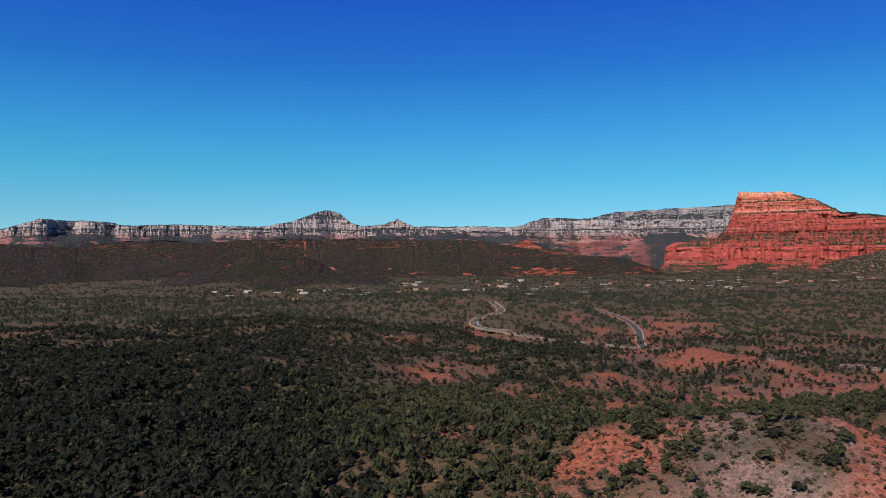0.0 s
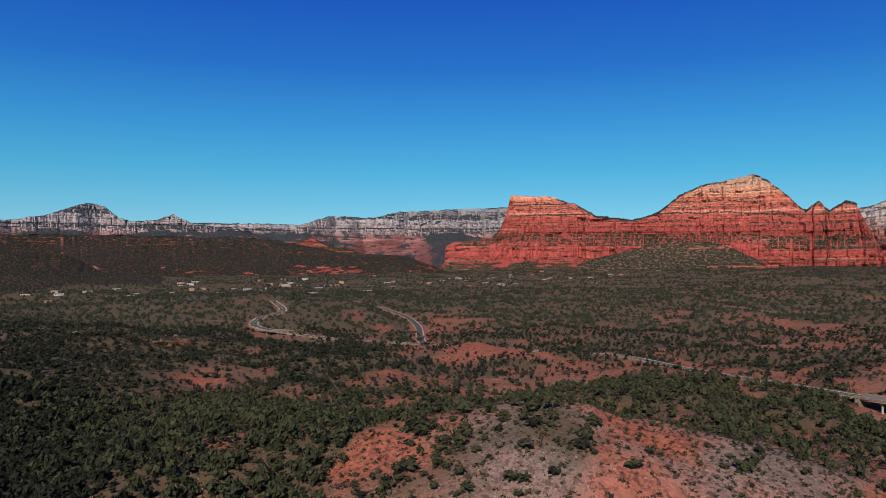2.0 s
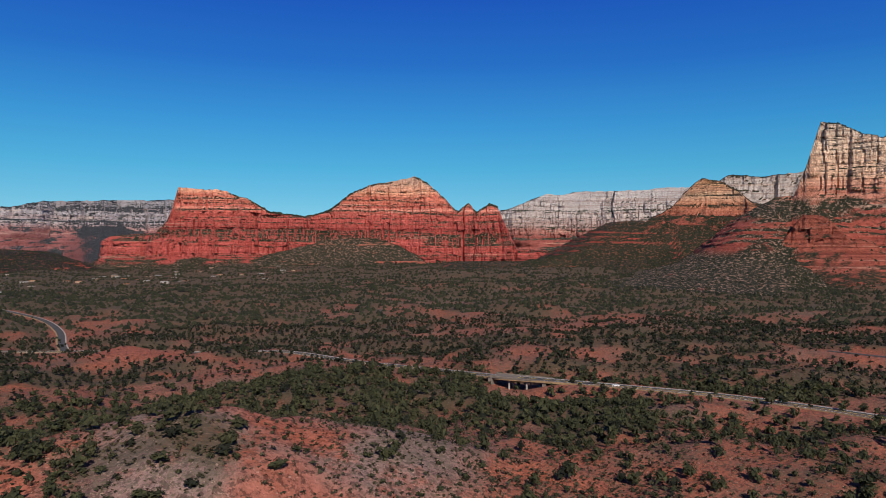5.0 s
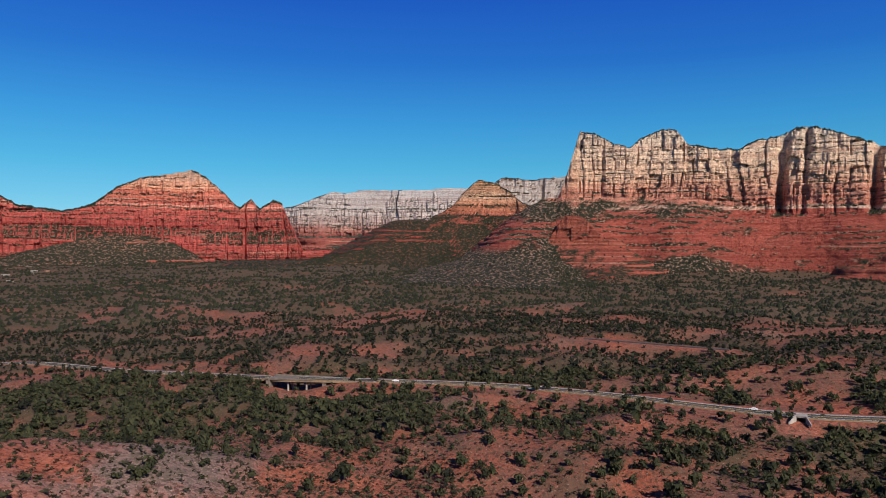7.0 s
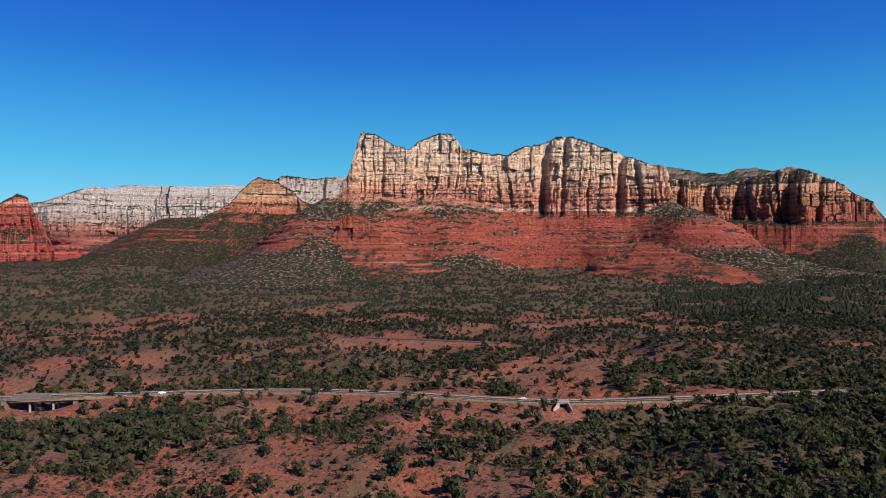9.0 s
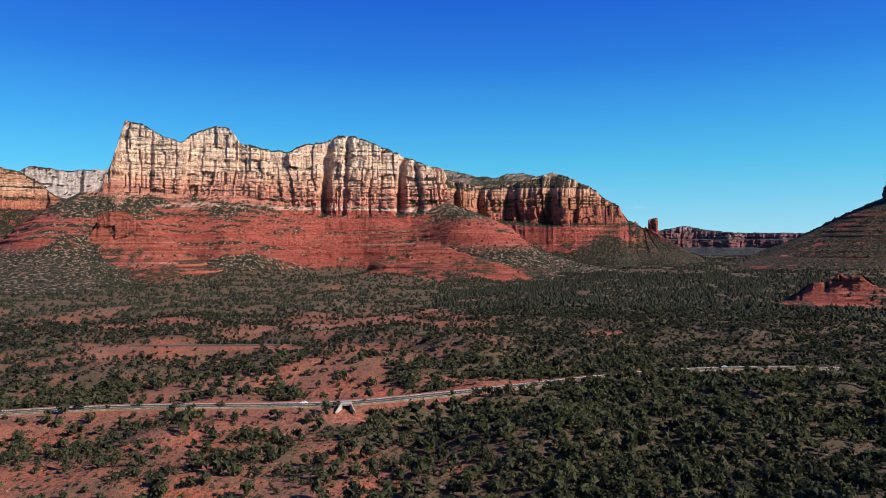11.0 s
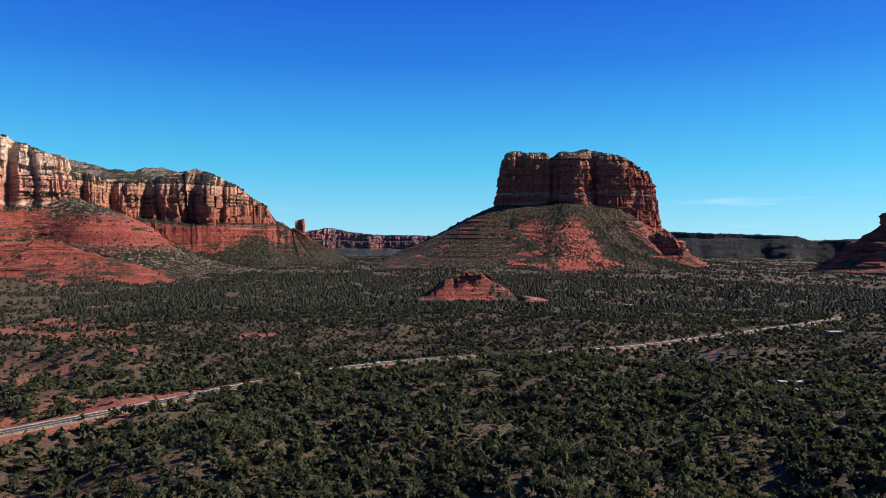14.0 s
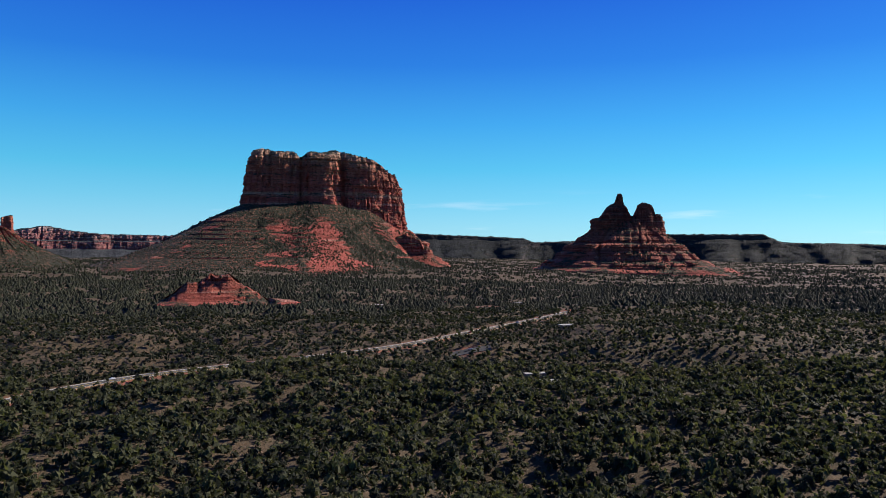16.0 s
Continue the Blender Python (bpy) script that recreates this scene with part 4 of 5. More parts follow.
# ---- roads ----
def strip(line, lo, hi, lift, drop=0.0):
    """A ribbon along a road line from lo to hi metres off its middle, lifted over the ground."""
    way = np.gradient(line, axis=0)
    way /= np.linalg.norm(way, axis=1)[:, None]
    side = np.stack([way[:, 1], -way[:, 0]], 1)
    z = land(line[:, 0], line[:, 1])
    rows = []
    for off, dz in ((lo, -drop), (lo, lift), (hi, lift), (hi, -drop)):
        p = line + side * off
        rows.append(np.column_stack([p, z + dz]))
    n = len(line)
    v = np.concatenate(rows)
    i = np.arange(n - 1)
    f = np.concatenate([np.stack([i + k * n, i + 1 + k * n, i + 1 + (k + 1) * n, i + (k + 1) * n], 1) for k in range(3)])
    return v, f


def ribbon(name, line, lo, hi, lift, mat, parent=None, label="", drop=1.0):
    ob = new(name, mesh_of(name, *strip(line, lo, hi, lift, drop), mat))
    ob.parent = parent
    return tagged(ob, label)


def build_road(line, half, label, paint=True, shoulder=True):
    road = tagged(ribbon("road", line, -half, half, 0.45, asphalt), label, "road", kind="structure")
    if shoulder:
        ribbon("shoulder", line, -half - 1.6, -half - 0.02, 0.40, pale_concrete, road, "pale concrete path along the road")
        ribbon("shoulder", line, half + 0.02, half + 2.0, 0.36, verge_grass, road, "dry grass verge")
    if paint:
        ribbon("edge_line", line, half - 0.75, half - 0.5, 0.465, white_line, road, "white edge line", 0)
        ribbon("edge_line", line, -half + 0.5, -half + 0.75, 0.465, white_line, road, "white edge line", 0)
        ribbon("centre_line", line, -0.22, -0.08, 0.465, yellow_line, road, "yellow centre line", 0)
        ribbon("centre_line", line, 0.08, 0.22, 0.465, yellow_line, road, "yellow centre line", 0)


build_road(ROADS[0], 5.2, "two-lane asphalt highway winding through the valley")
build_road(ROADS[1], 4.0, "pale side road curving through red hills", False)
build_road(ROADS[2], 3.2, "short stretch of back road among junipers", False, False)


def build_guard_rail(y0, y1):
    """A steel rail on posts along the near edge of the highway."""
    line = ROADS[0][(ROADS[0][:, 1] > y0) & (ROADS[0][:, 1] < y1) & (ROADS[0][:, 0] > 380)]
    rail = empty("guard_rail", "weathered steel guard rail on posts beside the highway", "guard rail")
    way = np.gradient(line, axis=0)
    way /= np.linalg.norm(way, axis=1)[:, None]
    p = line + np.stack([way[:, 1], -way[:, 0]], 1) * 6.0
    z = land(line[:, 0], line[:, 1]) + 0.4
    n = len(p)
    side = np.stack([way[:, 1], -way[:, 0]], 1) * 0.06
    v = np.concatenate([np.column_stack([p + s * side, z + h]) for s, h in ((-1, 0.48), (-1, 0.80), (1, 0.80), (1, 0.48))])
    i = np.arange(n - 1)
    f = np.concatenate([np.stack([i + a * n, i + 1 + a * n, i + 1 + b * n, i + b * n], 1) for a, b in ((0, 1), (1, 2), (2, 3), (3, 0))])
    new("beam", mesh_of("beam", v, f, steel)).parent = rail
    post = bpy.data.meshes.new("post")
    bm = box(bmesh.new(), (0.16, 0.16, 1.3), (0.16, 0, 0.1), 0.02)
    bm.to_mesh(post)
    bm.free()
    post.materials.append(steel)
    for k in range(0, n):
        for t in (0.0, 0.5) if k < n - 1 else (0.0,):
            ob = new("post", post)
            c = p[k] + (p[min(k + 1, n - 1)] - p[k]) * t
            ob.matrix_world = pose(c[0], c[1], z[k], 0, 0, math.degrees(math.atan2(way[k][1], way[k][0])) + 90)
            ob.parent = rail


build_guard_rail(55, 305)


# ---- bridges ----
def build_bridge(cx, cy, heading, length, z, label):
    b = empty("road_bridge", label, "bridge", "highway bridges", pose(cx, cy, z, 0, 0, heading))
    part("deck", box(bmesh.new(), (length, 14.5, 0.8), (0, 0, 0.02), 0.05), dark_concrete, b)
    for s in (-1, 1):
        part("parapet", box(bmesh.new(), (length + 4, 0.35, 0.95), (0, s * 7.3, 0.9), 0.04), dark_concrete, b)
        part("girder", box(bmesh.new(), (length - 1, 0.7, 1.5), (0, s * 5.2, -1.13), 0.05), steel, b, "dark weathered steel girder")
        part("abutment", box(bmesh.new(), (3, 14.3, 6), (s * (length / 2 + 0.4), 0, -3.5), 0.1), dark_concrete, b)
    for k in (-1, 1):
        for s in (-1, 1):
            bm = bmesh.new()
            bmesh.ops.create_cone(bm, cap_ends=True, segments=12, radius1=0.75, radius2=0.7, depth=9, matrix=Matrix.Translation((k * length / 6, s * 4, -6.0)))
            part("pier", bm, pale_concrete, b)
    return b


def road_place(x, y):
    line = ROADS[0]
    i = int(np.argmin(np.hypot(line[:, 0] - x, line[:, 1] - y)))
    d = line[min(i + 1, len(line) - 1)] - line[max(i - 1, 0)]
    return line[i], math.degrees(math.atan2(d[1], d[0]))


for (bx, by), length in zip(BRIDGES, (52, 42)):
    c, heading = road_place(bx, by)
    build_bridge(c[0], c[1], heading, length, float(land(c[0], c[1])), "concrete highway bridge over a wooded wash")


def build_culvert():
    z = float(ground(446.0, 36.0))
    c = empty("box_culvert", "concrete box culvert under the highway with a dark mouth", "culvert", m=pose(447, 36, z, 0, 0, 180))
    part("headwall", box(bmesh.new(), (0.5, 6.4, 1.2), (0, 0, 3.0), 0.05), pale_concrete, c)
    for s in (-1, 1):
        part("side_wall", box(bmesh.new(), (6, 0.5, 3.4), (-2.6, s * 2.4, 1.4), 0.05), pale_concrete, c)
        bm = bmesh.new()
        v = [bm.verts.new(q) for q in ((0.2, s * 2.3, -0.5), (6, s * 5.0, -0.5), (6, s * 5.0, 0.6), (0.2, s * 2.3, 3.6), (0.2, s * 2.8, -0.5), (6, s * 5.5, -0.5), (6, s * 5.5, 0.6), (0.2, s * 2.8, 3.6))]
        for f in ((0, 1, 2, 3), (7, 6, 5, 4), (0, 4, 5, 1), (1, 5, 6, 2), (2, 6, 7, 3), (3, 7, 4, 0)):
            bm.faces.new([v[i] for i in f])
        bmesh.ops.recalc_face_normals(bm, faces=bm.faces)
        part("wing_wall", bm, pale_concrete, c)
    part("roof_slab", box(bmesh.new(), (6, 5.4, 0.5), (-2.6, 0, 3.2), 0.05), pale_concrete, c)
    # An added asphalt-dark sheet closes the passage; its colour stands for shade inside.
    part("shade_panel", box(bmesh.new(), (0.4, 5.2, 3.6), (-5.8, 0, 1.4)), asphalt, c, "dark panel standing in for shade inside the culvert")


build_culvert()


# ---- houses ----
def house_kind(w, d, h, wall, roof, label):
    b = empty("house", label, "house", "houses of the town")
    body = part("wall", box(bmesh.new(), (w, d, h + 3), (0, 0, h / 2 - 1.5)), wall, b)
    part("roof", box(bmesh.new(), (w + 0.8, d + 0.8, 0.6), (0, 0, h + 0.3), 0.1), roof, b)
    for k in (-0.32, -0.02, 0.3):
        part("window", box(bmesh.new(), (w * 0.14, 0.1, 1.3), (w * k, -d / 2 - 0.03, h * 0.55)), window_glass, body)
    return b


def scatter_houses():
    kinds = [house_kind(18, 10, 3.2, stucco, roofing, "low white stucco house with a flat pale roof"),
             house_kind(15, 9, 3.2, stucco_tan, roofing, "low tan stucco house with a flat pale roof"),
             house_kind(13, 9, 3.2, stucco_tan, roof_tile, "tan stucco house with a red tiled roof")]
    rng = np.random.default_rng(5)
    first = set()
    # clusters: middle, spread, number
    for cx, cy, sx, sy, n in ((150, 1850, 330, 260, 40), (760, 2000, 280, 260, 36), (-330, 1620, 220, 60, 14), (1350, 2150, 300, 160, 8), (-480, 2150, 260, 120, 7), (1450, -3000, 300, 150, 14), (760, -1020, 120, 60, 3)):
        for _ in range(n):
            x, y = cx + sx * rng.normal() * 0.6, cy + sy * rng.normal() * 0.6
            k = int(rng.integers(3))
            face = math.degrees(math.atan2(-y, -x)) + 90 + rng.normal() * 25
            m = pose(x, y, float(ground(x, y)) - 0.6, 0, 0, face)
            if k in first:
                copy_thing(kinds[k], m)
            else:
                kinds[k].matrix_world = m
                first.add(k)


scatter_houses()


# ---- roadside buildings, car park and cars ----
def build_shed(x, y, w, dp, h, heading, label):
    b = empty("low_building", label, "building", "roadside buildings", pose(x, y, float(ground(x, y)), 0, 0, heading))
    wall = part("wall", box(bmesh.new(), (w, dp, h + 1), (0, 0, h / 2 - 0.5), 0.05), stucco_tan, b)
    part("roof", box(bmesh.new(), (w + 1.2, dp + 1.2, 0.35), (0, 0, h + 0.2), 0.06), roofing, b, "flat white roof")
    for k in (-0.3, 0.1, 0.35):
        part("window", box(bmesh.new(), (w * 0.12, 0.1, h * 0.4), (w * k, dp / 2 + 0.03, h * 0.55)), window_glass, wall)
    part("door", box(bmesh.new(), (1.1, 0.12, 2.1), (-w * 0.1, dp / 2 + 0.04, 1.05)), steel, wall)


for x, y, w, dp, h, heading in ((322, -405, 13, 5, 3.0, 52), (341, -422, 15, 5, 3.0, 52), (905, -870, 34, 11, 4.0, 40), (880, -845, 18, 9, 3.6, 44), (415, -612, 16, 9, 3.6, 60), (372, -640, 9, 6, 3.0, 20), (250, -900, 26, 10, 4.0, 70)):
    build_shed(x, y, w, dp, h, heading, "long low roadside building with a flat white roof")


def slab(name, x, y, w, dp, heading, mat, label):
    bm = bmesh.new()
    bmesh.ops.create_grid(bm, x_segments=12, y_segments=8, size=0.5)
    m = pose(x, y, 0, 0, 0, heading) @ Matrix.Diagonal((w, dp, 1, 1))
    for v in bm.verts:
        v.co = m @ v.co
        v.co.z = float(ground(v.co.x, v.co.y)) + 0.5
    bmesh.ops.extrude_face_region(bm, geom=bm.faces[:])
    for v in bm.verts[:len(bm.verts) // 2]:
        v.co.z -= 2.5
    bmesh.ops.recalc_face_normals(bm, faces=bm.faces)
    tagged(part(name, bm, mat), label, "car park", kind="structure")


CAR_PARKS = ((735, -945, 90, 26, 48), (430, -470, 34, 14, 40))
slab("pavement", *CAR_PARKS[0], asphalt, "asphalt car park among the trees")
slab("pavement", *CAR_PARKS[1], asphalt, "small asphalt pull-out beside the highway")


def build_car(paint, label):
    c = empty("car", label, "car", "cars")
    bm = bmesh.new()
    side = ((-2.25, 0.35), (-2.25, 0.85), (-2.0, 0.98), (-1.5, 1.02), (-1.05, 1.48), (0.55, 1.5), (1.15, 1.02), (2.05, 0.88), (2.25, 0.7), (2.25, 0.35))
    rows = [[bm.verts.new((x, s * (0.9 if z < 1.05 else 0.72), z)) for x, z in side] for s in (-1, 1)]
    n = len(side)
    for k in range(n):
        bm.faces.new((rows[0][k], rows[0][(k + 1) % n], rows[1][(k + 1) % n], rows[1][k]))
    bm.faces.new(rows[0][::-1])
    bm.faces.new(rows[1])
    bmesh.ops.recalc_face_normals(bm, faces=bm.faces)
    body = part("body", bm, paint, c)
    for s in (-1, 1):
        part("side_window", box(bmesh.new(), (1.7, 0.05, 0.36), (-0.2, s * 0.81, 1.24)), window_glass, body)
    part("windscreen", box(bmesh.new(), (0.06, 1.3, 0.55), (0.92, 0, 1.25)), window_glass, body)
    part("rear_window", box(bmesh.new(), (0.06, 1.3, 0.45), (-1.32, 0, 1.27)), window_glass, body)
    for x in (-1.4, 1.4):
        for s in (-1, 1):
            bm = bmesh.new()
            bmesh.ops.create_cone(bm, cap_ends=True, segments=14, radius1=0.34, radius2=0.34, depth=0.24, matrix=Matrix.Translation((x, s * 0.82, 0.34)) @ Matrix.Rotation(math.pi / 2, 4, "X"))
            part("wheel", bm, rubber, c)
    return c


def build_cars():
    paints = [("white", (0.75, 0.75, 0.74)), ("black", (0.02, 0.02, 0.022)), ("silver", (0.45, 0.46, 0.47)), ("red", (0.35, 0.03, 0.02)), ("blue", (0.05, 0.09, 0.22))]
    kinds = [build_car(plain(n + "_car_paint", c, 0.25, 0.5, 0.04), n + " car on dark asphalt") for n, c in paints]
    spots = []
    for x, y, lane in ((460, 60, -2.4), (505, -90, 2.4), (545, -230, -2.4), (497, -560, 2.4), (502, -660, -2.4), (84, 985, 2.4), (440, 290, 2.4)):
        c, heading = road_place(x, y)
        a = math.radians(heading)
        spots.append((c[0] + lane * math.sin(a), c[1] - lane * math.cos(a), float(land(c[0], c[1])) + 0.47, heading + (180 if lane < 0 else 0)))
    rng = np.random.default_rng(9)
    x0, y0, w, dp, h = CAR_PARKS[0]
    m = pose(x0, y0, 0, 0, 0, h)
    for k in range(26):
        p = m @ Vector((-w / 2 + 5 + (k % 13) * 6.4, -8 if k < 13 else 8, 0))
        if rng.random() < 0.8:
            spots.append((p.x, p.y, float(ground(p.x, p.y)) + 0.52, h + 90 + rng.normal() * 3))
    spots.append((431, -471, float(ground(431.0, -471.0)) + 0.52, 40))
    for i, (x, y, z, heading) in enumerate(spots):
        k = i if i < len(kinds) else int(rng.choice(5, p=(0.4, 0.2, 0.25, 0.05, 0.1)))
        place = pose(x, y, z, 0, 0, heading)
        if i < len(kinds):
            kinds[i].matrix_world = place
        else:
            copy_thing(kinds[k], place)


build_cars()


# ---- junipers ----
OCTA = np.array(((1, 0, 0), (-1, 0, 0), (0, 1, 0), (0, -1, 0), (0, 0, 1), (0, 0, -1)), float)
OCTA_FACES = np.array(((0, 2, 4), (2, 1, 4), (1, 3, 4), (3, 0, 4), (2, 0, 5), (1, 2, 5), (3, 1, 5), (0, 3, 5)))


def dome(sides, seed, ring=False):
    """A small rounded bush seen from far off, of radius about 1; (verts, faces)."""
    rng = np.random.default_rng(seed)
    a = np.arange(sides) * 2 * math.pi / sides + rng.uniform(0, 6)
    low = np.stack([np.cos(a), np.sin(a), 0 * a - 0.1], 1) * rng.uniform(0.8, 1.2, (sides, 1))
    i, j = np.arange(sides), (np.arange(sides) + 1) % sides
    if not ring:
        return np.vstack([low, (rng.normal() * 0.2, rng.normal() * 0.2, 1.15)]), np.stack([i, j, 0 * i + sides], 1)
    high = np.stack([np.cos(a + 0.5) * 0.8, np.sin(a + 0.5) * 0.8, 0 * a + 1.0], 1) * rng.uniform(0.8, 1.2, (sides, 1))
    faces = np.concatenate([np.stack([i, j, i + sides], 1), np.stack([j, j + sides, i + sides], 1), np.stack([i + sides, j + sides, 0 * i + 2 * sides], 1)])
    return np.vstack([low, high, (rng.normal() * 0.2, rng.normal() * 0.2, 1.6)]), faces


def leafy(n, cores, seed, size):
    """A ragged lobed crown, of radius about 1 and height about 2: rough cores and n separate leaf sprays round them; (verts, faces)."""
    rng = np.random.default_rng(seed)
    v, f, total = [], [], 0
    lobes = [(np.array((0, 0, 1.0)), 0.62)]
    turn = rng.uniform(0, 6.28)
    for k in range(4):
        a = turn + k * 1.57 + rng.normal() * 0.4
        lobes.append((np.array((math.cos(a) * 0.45, math.sin(a) * 0.45, rng.uniform(0.45, 1.4))), rng.uniform(0.36, 0.52)))
    for c, r in lobes[:cores]:
        spin = np.array(Euler(rng.uniform(0, 6.28, 3)).to_matrix())
        v.append((OCTA * rng.uniform(0.7, 1.25, (6, 1))) @ spin.T * (r, r, r * 1.1) + c)
        f.append(OCTA_FACES + total)
        total += 6
    leaf = np.array(((0.9, -0.35, 0), (-0.55, 0.75, 0), (-0.55, -0.75, 0)))
    for k in range(n):
        w = rng.normal(size=3)
        w /= np.linalg.norm(w)
        w[2] = abs(w[2]) if rng.random() < 0.7 else w[2]
        c, r = lobes[k % 5]
        c = c + w * r * rng.uniform(0.8, 1.3)
        c[2] = max(c[2], 0.12)
        spin = np.array((Vector(w + (0, 0, 0.5)).to_track_quat("Z", "Y") @ Euler((rng.normal() * 0.5, rng.normal() * 0.5, rng.uniform(0, 6.28))).to_quaternion()).to_matrix())
        v.append((leaf * rng.uniform(0.6, 1.4, (3, 1)) * size * rng.uniform(0.7, 1.4)) @ spin.T + c)
        f.append(np.array(((0, 1, 2),)) + total)
        total += 3
    return np.concatenate(v), np.concatenate(f)


def spread_copies(kinds, places, size, tall, rng):
    """Lays one of the kinds at every place; (verts, faces)."""
    vs, fs, base = [], [], 0
    which = rng.integers(len(kinds), size=len(places))
    for k, (v, f) in enumerate(kinds):
        sel = which == k
        p, s, h = places[sel], size[sel], tall[sel]
        a = rng.uniform(0, 6.28, len(p))
        c, q = np.cos(a)[:, None], np.sin(a)[:, None]
        x = (v[None, :, 0] * c - v[None, :, 1] * q) * s[:, None] + p[:, 0:1]
        y = (v[None, :, 0] * q + v[None, :, 1] * c) * s[:, None] + p[:, 1:2]
        z = v[None, :, 2] * h[:, None] + p[:, 2:3]
        vs.append(np.stack([x, y, z], -1).reshape(-1, 3))
        fs.append((f[None] + (np.arange(len(p)) * len(v))[:, None, None] + base).reshape(-1, 3))
        base += len(p) * len(v)
    return np.concatenate(vs), np.concatenate(fs)


def scatter(r0, r1, tries, seed, az0=-50, az1=180):
    rng = np.random.default_rng(seed)
    r = np.sqrt(rng.uniform(r0 * r0, r1 * r1, tries))
    a = np.radians(rng.uniform(az0, az1, tries))
    x, y = 45 + r * np.sin(a), 10 + r * np.cos(a)
    keep = rng.random(tries) < 0.04 + 0.96 * density(x, y)
    x, y = x[keep], y[keep]
    return np.stack([x, y, ground(x, y)], 1), rng


def shade_toned(p, rng):
    """True for trees with shade in their leaf colour: most north-western, some southern."""
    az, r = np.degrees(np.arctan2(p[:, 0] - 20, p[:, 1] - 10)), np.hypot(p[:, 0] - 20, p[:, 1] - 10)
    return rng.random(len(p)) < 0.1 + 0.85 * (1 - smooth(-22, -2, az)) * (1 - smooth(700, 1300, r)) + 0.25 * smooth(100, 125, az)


def build_trees():
    # near: the closest ones are trees of their own
    near, rng = scatter(120, 345, 6400, 11)
    for lo, hi, seed in ((-50, 8, 21), (96, 180, 22)):
        near = np.concatenate([near, scatter(170, 345, 1500, seed, lo, hi)[0]])
    dist = np.hypot(near[:, 0] - 45, near[:, 1] - 10)
    near = near[np.argsort(dist)]
    size = 1.0 + 2.5 * rng.random(len(near)) ** 1.4
    tall = size * rng.uniform(0.8, 1.35, len(near)) * np.where(rng.random(len(near)) < 0.15, 1.35, 1.0)
    tall = tall * (1 - 0.3 * np.exp(-((near[:, 0] - 120) / 100) ** 2 - ((near[:, 1] - 215) / 70) ** 2))
    crowns = [mesh_of("crown", *leafy(230, 5, 40 + k, 0.20), juniper) for k in range(6)]
    bm = bmesh.new()
    bmesh.ops.create_cone(bm, cap_ends=True, segments=7, radius1=0.16, radius2=0.07, depth=1.3, matrix=Matrix.Translation((0, 0, 0.5)))
    for k in range(3):
        bmesh.ops.create_cone(bm, cap_ends=True, segments=5, radius1=0.07, radius2=0.03, depth=0.8, matrix=Matrix.Rotation(2.1 * k, 4, "Z") @ Matrix.Translation((0.28, 0, 0.85)) @ Matrix.Rotation(0.7, 4, "Y"))
    trunk = bpy.data.meshes.new("trunk")
    bm.to_mesh(trunk)
    bm.free()
    trunk.materials.append(bark)
    shown = 300
    for i in range(shown):
        s, h = size[i], tall[i]
        t = empty("juniper_tree", "rounded dark green juniper on red soil" if s > 2.1 else "small bushy dark green juniper on red soil", "tree", "junipers of the valley",
                  Matrix.LocRotScale(near[i], Euler((0, 0, rng.uniform(0, 6.28))), (s, s, h)))
        for name, me in (("trunk", trunk), ("crown", crowns[i % 6])):
            new(name, me).parent = t
    kinds = [leafy(44, 1, 50 + k, 0.35) for k in range(6)]
    # this mask picks the junipers that get the shade-darkened leaves
    wash = shade_toned(near[shown:], rng)
    for mask, leaf, label in ((~wash, juniper, "scattered dark green junipers on red soil"), (wash, juniper_shaded, "thick shade-darkened junipers")):
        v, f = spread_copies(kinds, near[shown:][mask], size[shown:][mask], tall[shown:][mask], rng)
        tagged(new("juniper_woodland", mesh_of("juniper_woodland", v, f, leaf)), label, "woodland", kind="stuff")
    # middle distance
    for lo, hi, tries, kinds, label in ((345, 560, 14500, [leafy(24, 1, 60 + k, 0.44) for k in range(6)], "juniper woodland along the highway"), (560, 1000, 38000, [leafy(5, 1, 70 + k, 0.66) for k in range(8)], "juniper woodland beyond the highway")):
        mid, rng = scatter(lo, hi, tries, int(lo))
        for a0, a1, seed in ((-50, 8, 23), (96, 180, 24)):
            mid = np.concatenate([mid, scatter(lo, min(hi, 1000), 2200 if lo < 500 else 6000, seed + int(lo), a0, a1)[0]])
        size = (1.1 + 2.4 * rng.random(len(mid)) ** 1.3) * (1.0 if lo < 500 else 0.85)
        tall = size * rng.uniform(0.8, 1.25, len(mid))
        # again, the masked junipers get leaves with shade in the colour
        wash = shade_toned(mid, rng)
        for mask, leaf, name in ((~wash, juniper if lo < 500 else woods, label), (wash, juniper_shaded, "shade-darkened juniper woodland")):
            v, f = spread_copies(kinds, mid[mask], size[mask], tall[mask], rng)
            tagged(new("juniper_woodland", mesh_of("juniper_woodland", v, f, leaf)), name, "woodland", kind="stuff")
    # extra north-western junipers, all in the shade-darkened leaf colour
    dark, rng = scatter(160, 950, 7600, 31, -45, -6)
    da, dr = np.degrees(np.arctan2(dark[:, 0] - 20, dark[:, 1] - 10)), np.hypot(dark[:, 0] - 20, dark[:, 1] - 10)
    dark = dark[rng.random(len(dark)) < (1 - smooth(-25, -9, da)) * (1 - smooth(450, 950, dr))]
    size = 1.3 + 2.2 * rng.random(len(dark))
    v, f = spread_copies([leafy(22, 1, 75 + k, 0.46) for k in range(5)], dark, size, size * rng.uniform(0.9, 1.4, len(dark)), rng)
    tagged(new("juniper_woodland", mesh_of("juniper_woodland", v, f, juniper_shaded)), "dense shade-darkened juniper woodland in the north-west", "woodland", kind="stuff")
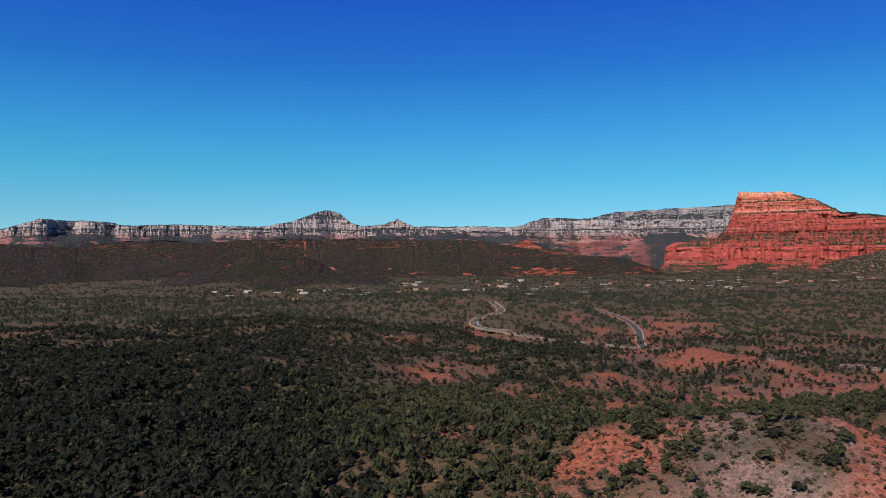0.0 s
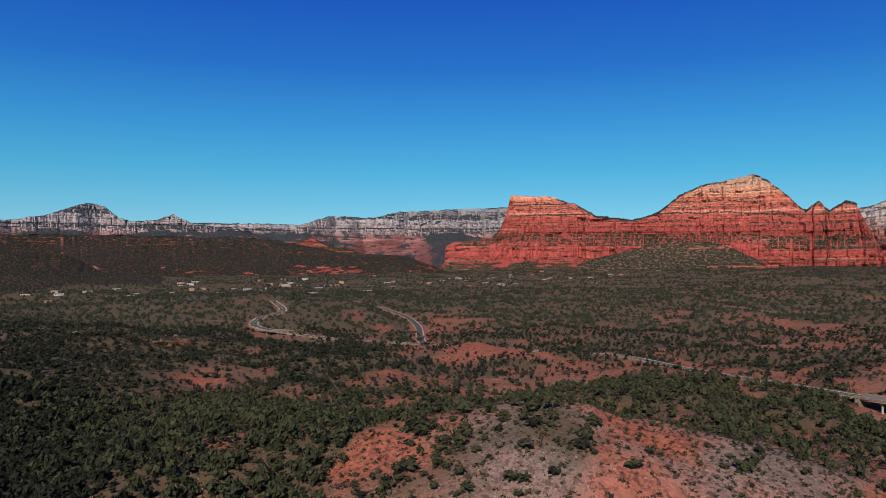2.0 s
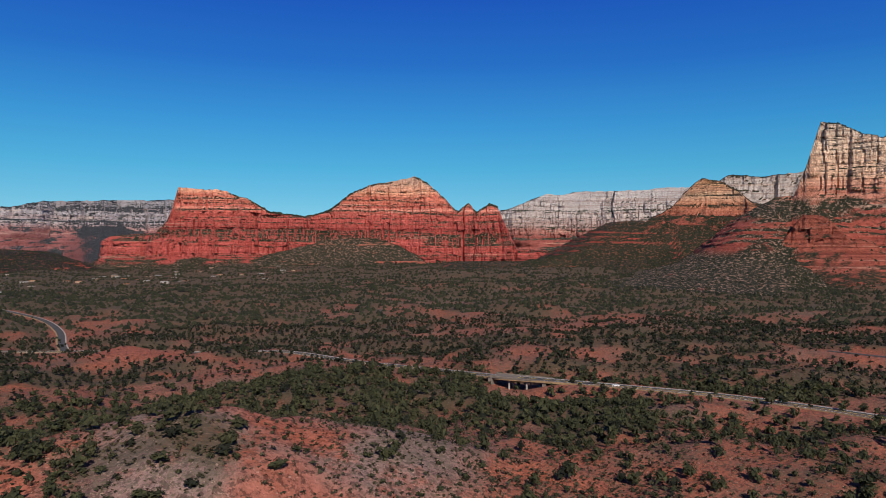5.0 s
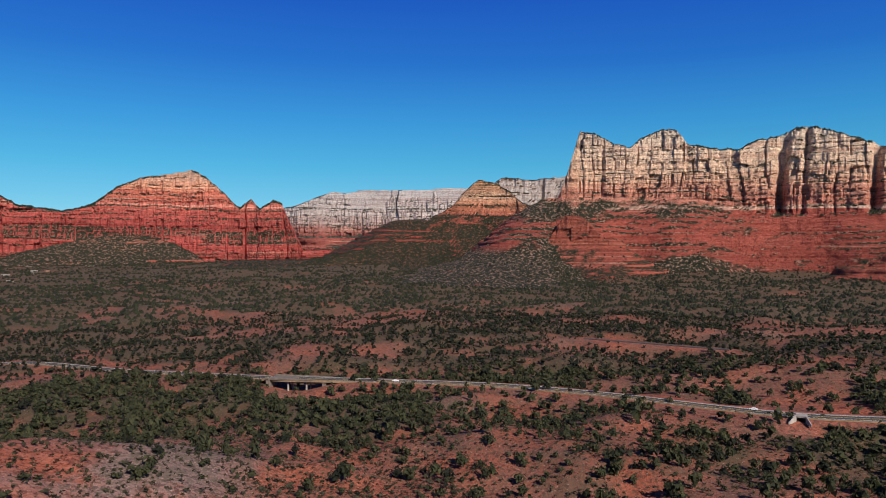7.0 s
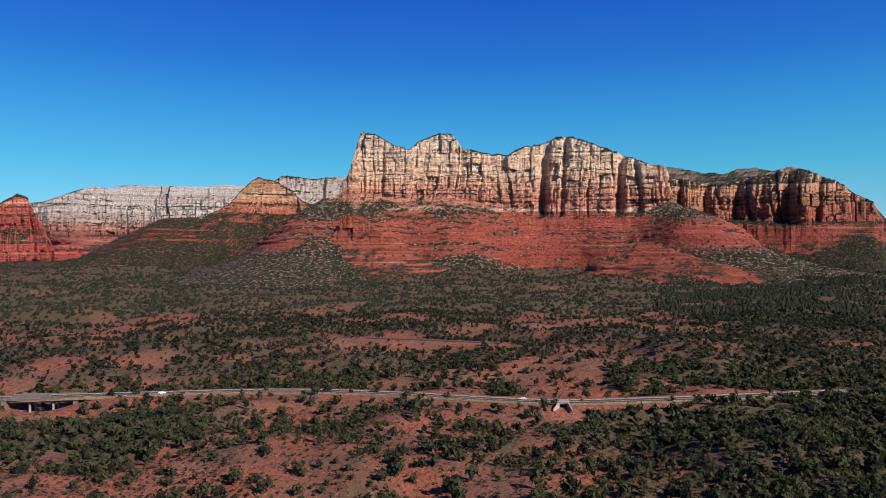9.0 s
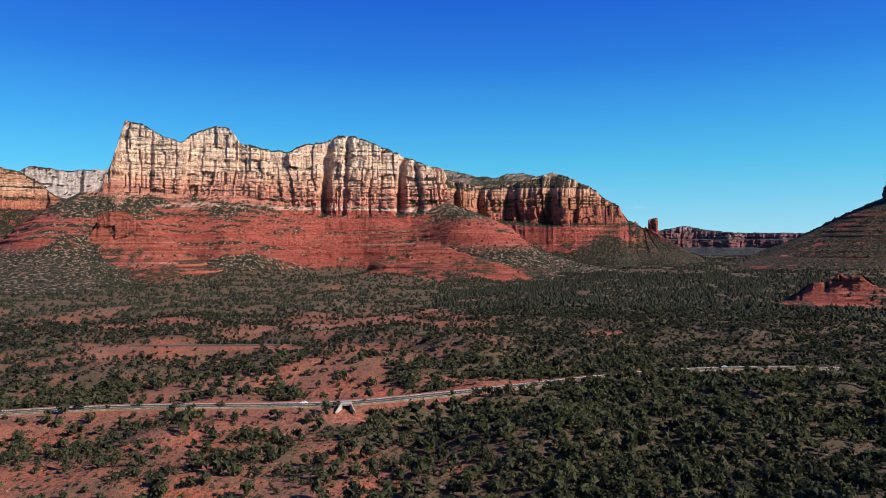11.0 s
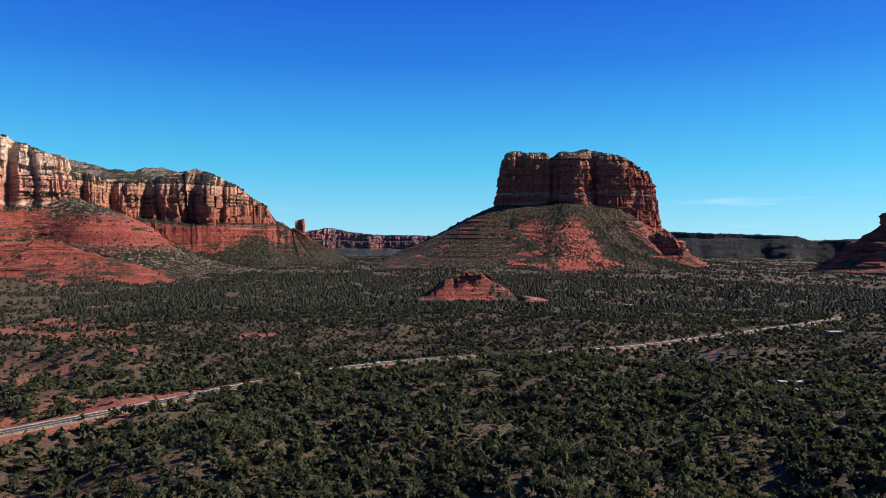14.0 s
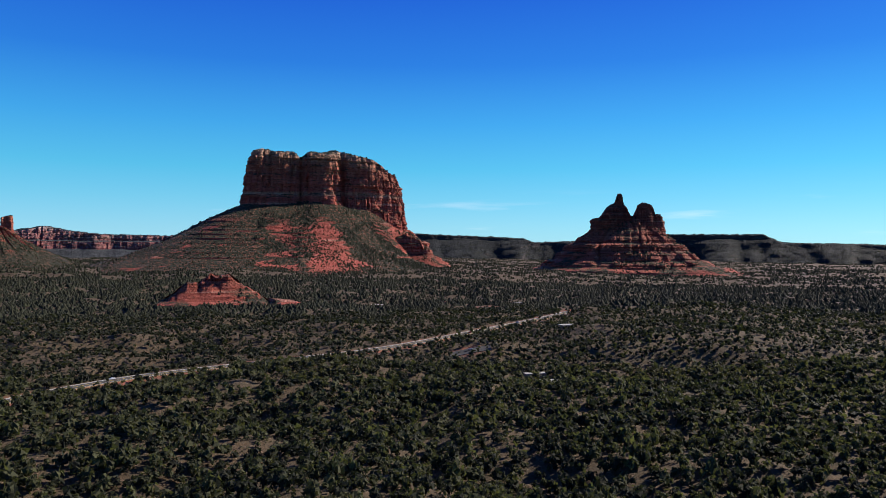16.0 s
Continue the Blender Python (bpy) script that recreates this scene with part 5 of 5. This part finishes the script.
    under, rng = scatter(5, 122, 900, 33, -180, 180)
    size = 1.2 + 2.0 * rng.random(len(under))
    v, f = spread_copies([leafy(30, 1, 60 + k, 0.4) for k in range(4)], under, size, size, rng)
    tagged(new("juniper_woodland", mesh_of("juniper_woodland", v, f, juniper)), "open juniper woodland on red soil", "woodland", kind="stuff")
    # far
    rng = np.random.default_rng(13)
    bushes = [dome(4, 80 + k) for k in range(8)]
    for bands, kinds in ((((1000, 1700, 38000, 15, -50, 180), (950, 1700, 20000, 18, 94, 180)), [dome(5, 84 + k) for k in range(8)]),
                         (((1700, 2900, 46000, 16, -50, 180), (1700, 2900, 14000, 19, 94, 180), (2900, 4300, 18000, 17, 95, 180)), bushes)):
        far = np.concatenate([scatter(*band)[0] for band in bands])
        size = rng.uniform(2.2, 4.6, len(far)) * (1 + 0.12 * smooth(92, 104, np.degrees(np.arctan2(far[:, 0], far[:, 1]))))
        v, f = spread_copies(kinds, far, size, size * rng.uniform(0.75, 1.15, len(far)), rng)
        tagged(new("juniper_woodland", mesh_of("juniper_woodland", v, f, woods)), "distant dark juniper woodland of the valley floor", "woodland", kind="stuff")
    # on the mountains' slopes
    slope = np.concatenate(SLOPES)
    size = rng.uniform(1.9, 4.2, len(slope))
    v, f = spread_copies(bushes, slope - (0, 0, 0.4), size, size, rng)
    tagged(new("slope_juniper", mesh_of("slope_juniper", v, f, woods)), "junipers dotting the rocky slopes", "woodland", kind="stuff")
    # low shrubs
    low, rng = scatter(150, 620, 36000, 14)
    extra = np.column_stack([rng.uniform(0, 300, 6000), rng.uniform(140, 340, 6000)])
    extra = np.concatenate([extra, np.column_stack([rng.uniform(150, 430, 6500), rng.uniform(-140, 200, 6500)])])
    low = np.concatenate([low, np.column_stack([extra, ground(extra[:, 0], extra[:, 1])])])
    size = rng.uniform(0.4, 1.2, len(low)) * np.where(rng.random(len(low)) < 0.12, 1.7, 1.0)
    v, f = spread_copies([leafy(4, 0, 90 + k, 0.85) for k in range(8)], low, size * 0.8, size * 0.55, rng)
    tagged(new("low_scrub", mesh_of("low_scrub", v, f, scrub_mat)), "low grey-green desert scrub", "scrub", kind="stuff")


scrub_mat = foliage("scrub_leaves", (0.035, 0.036, 0.02), (0.085, 0.076, 0.045), (0.12, 0.09, 0.042))
build_trees()
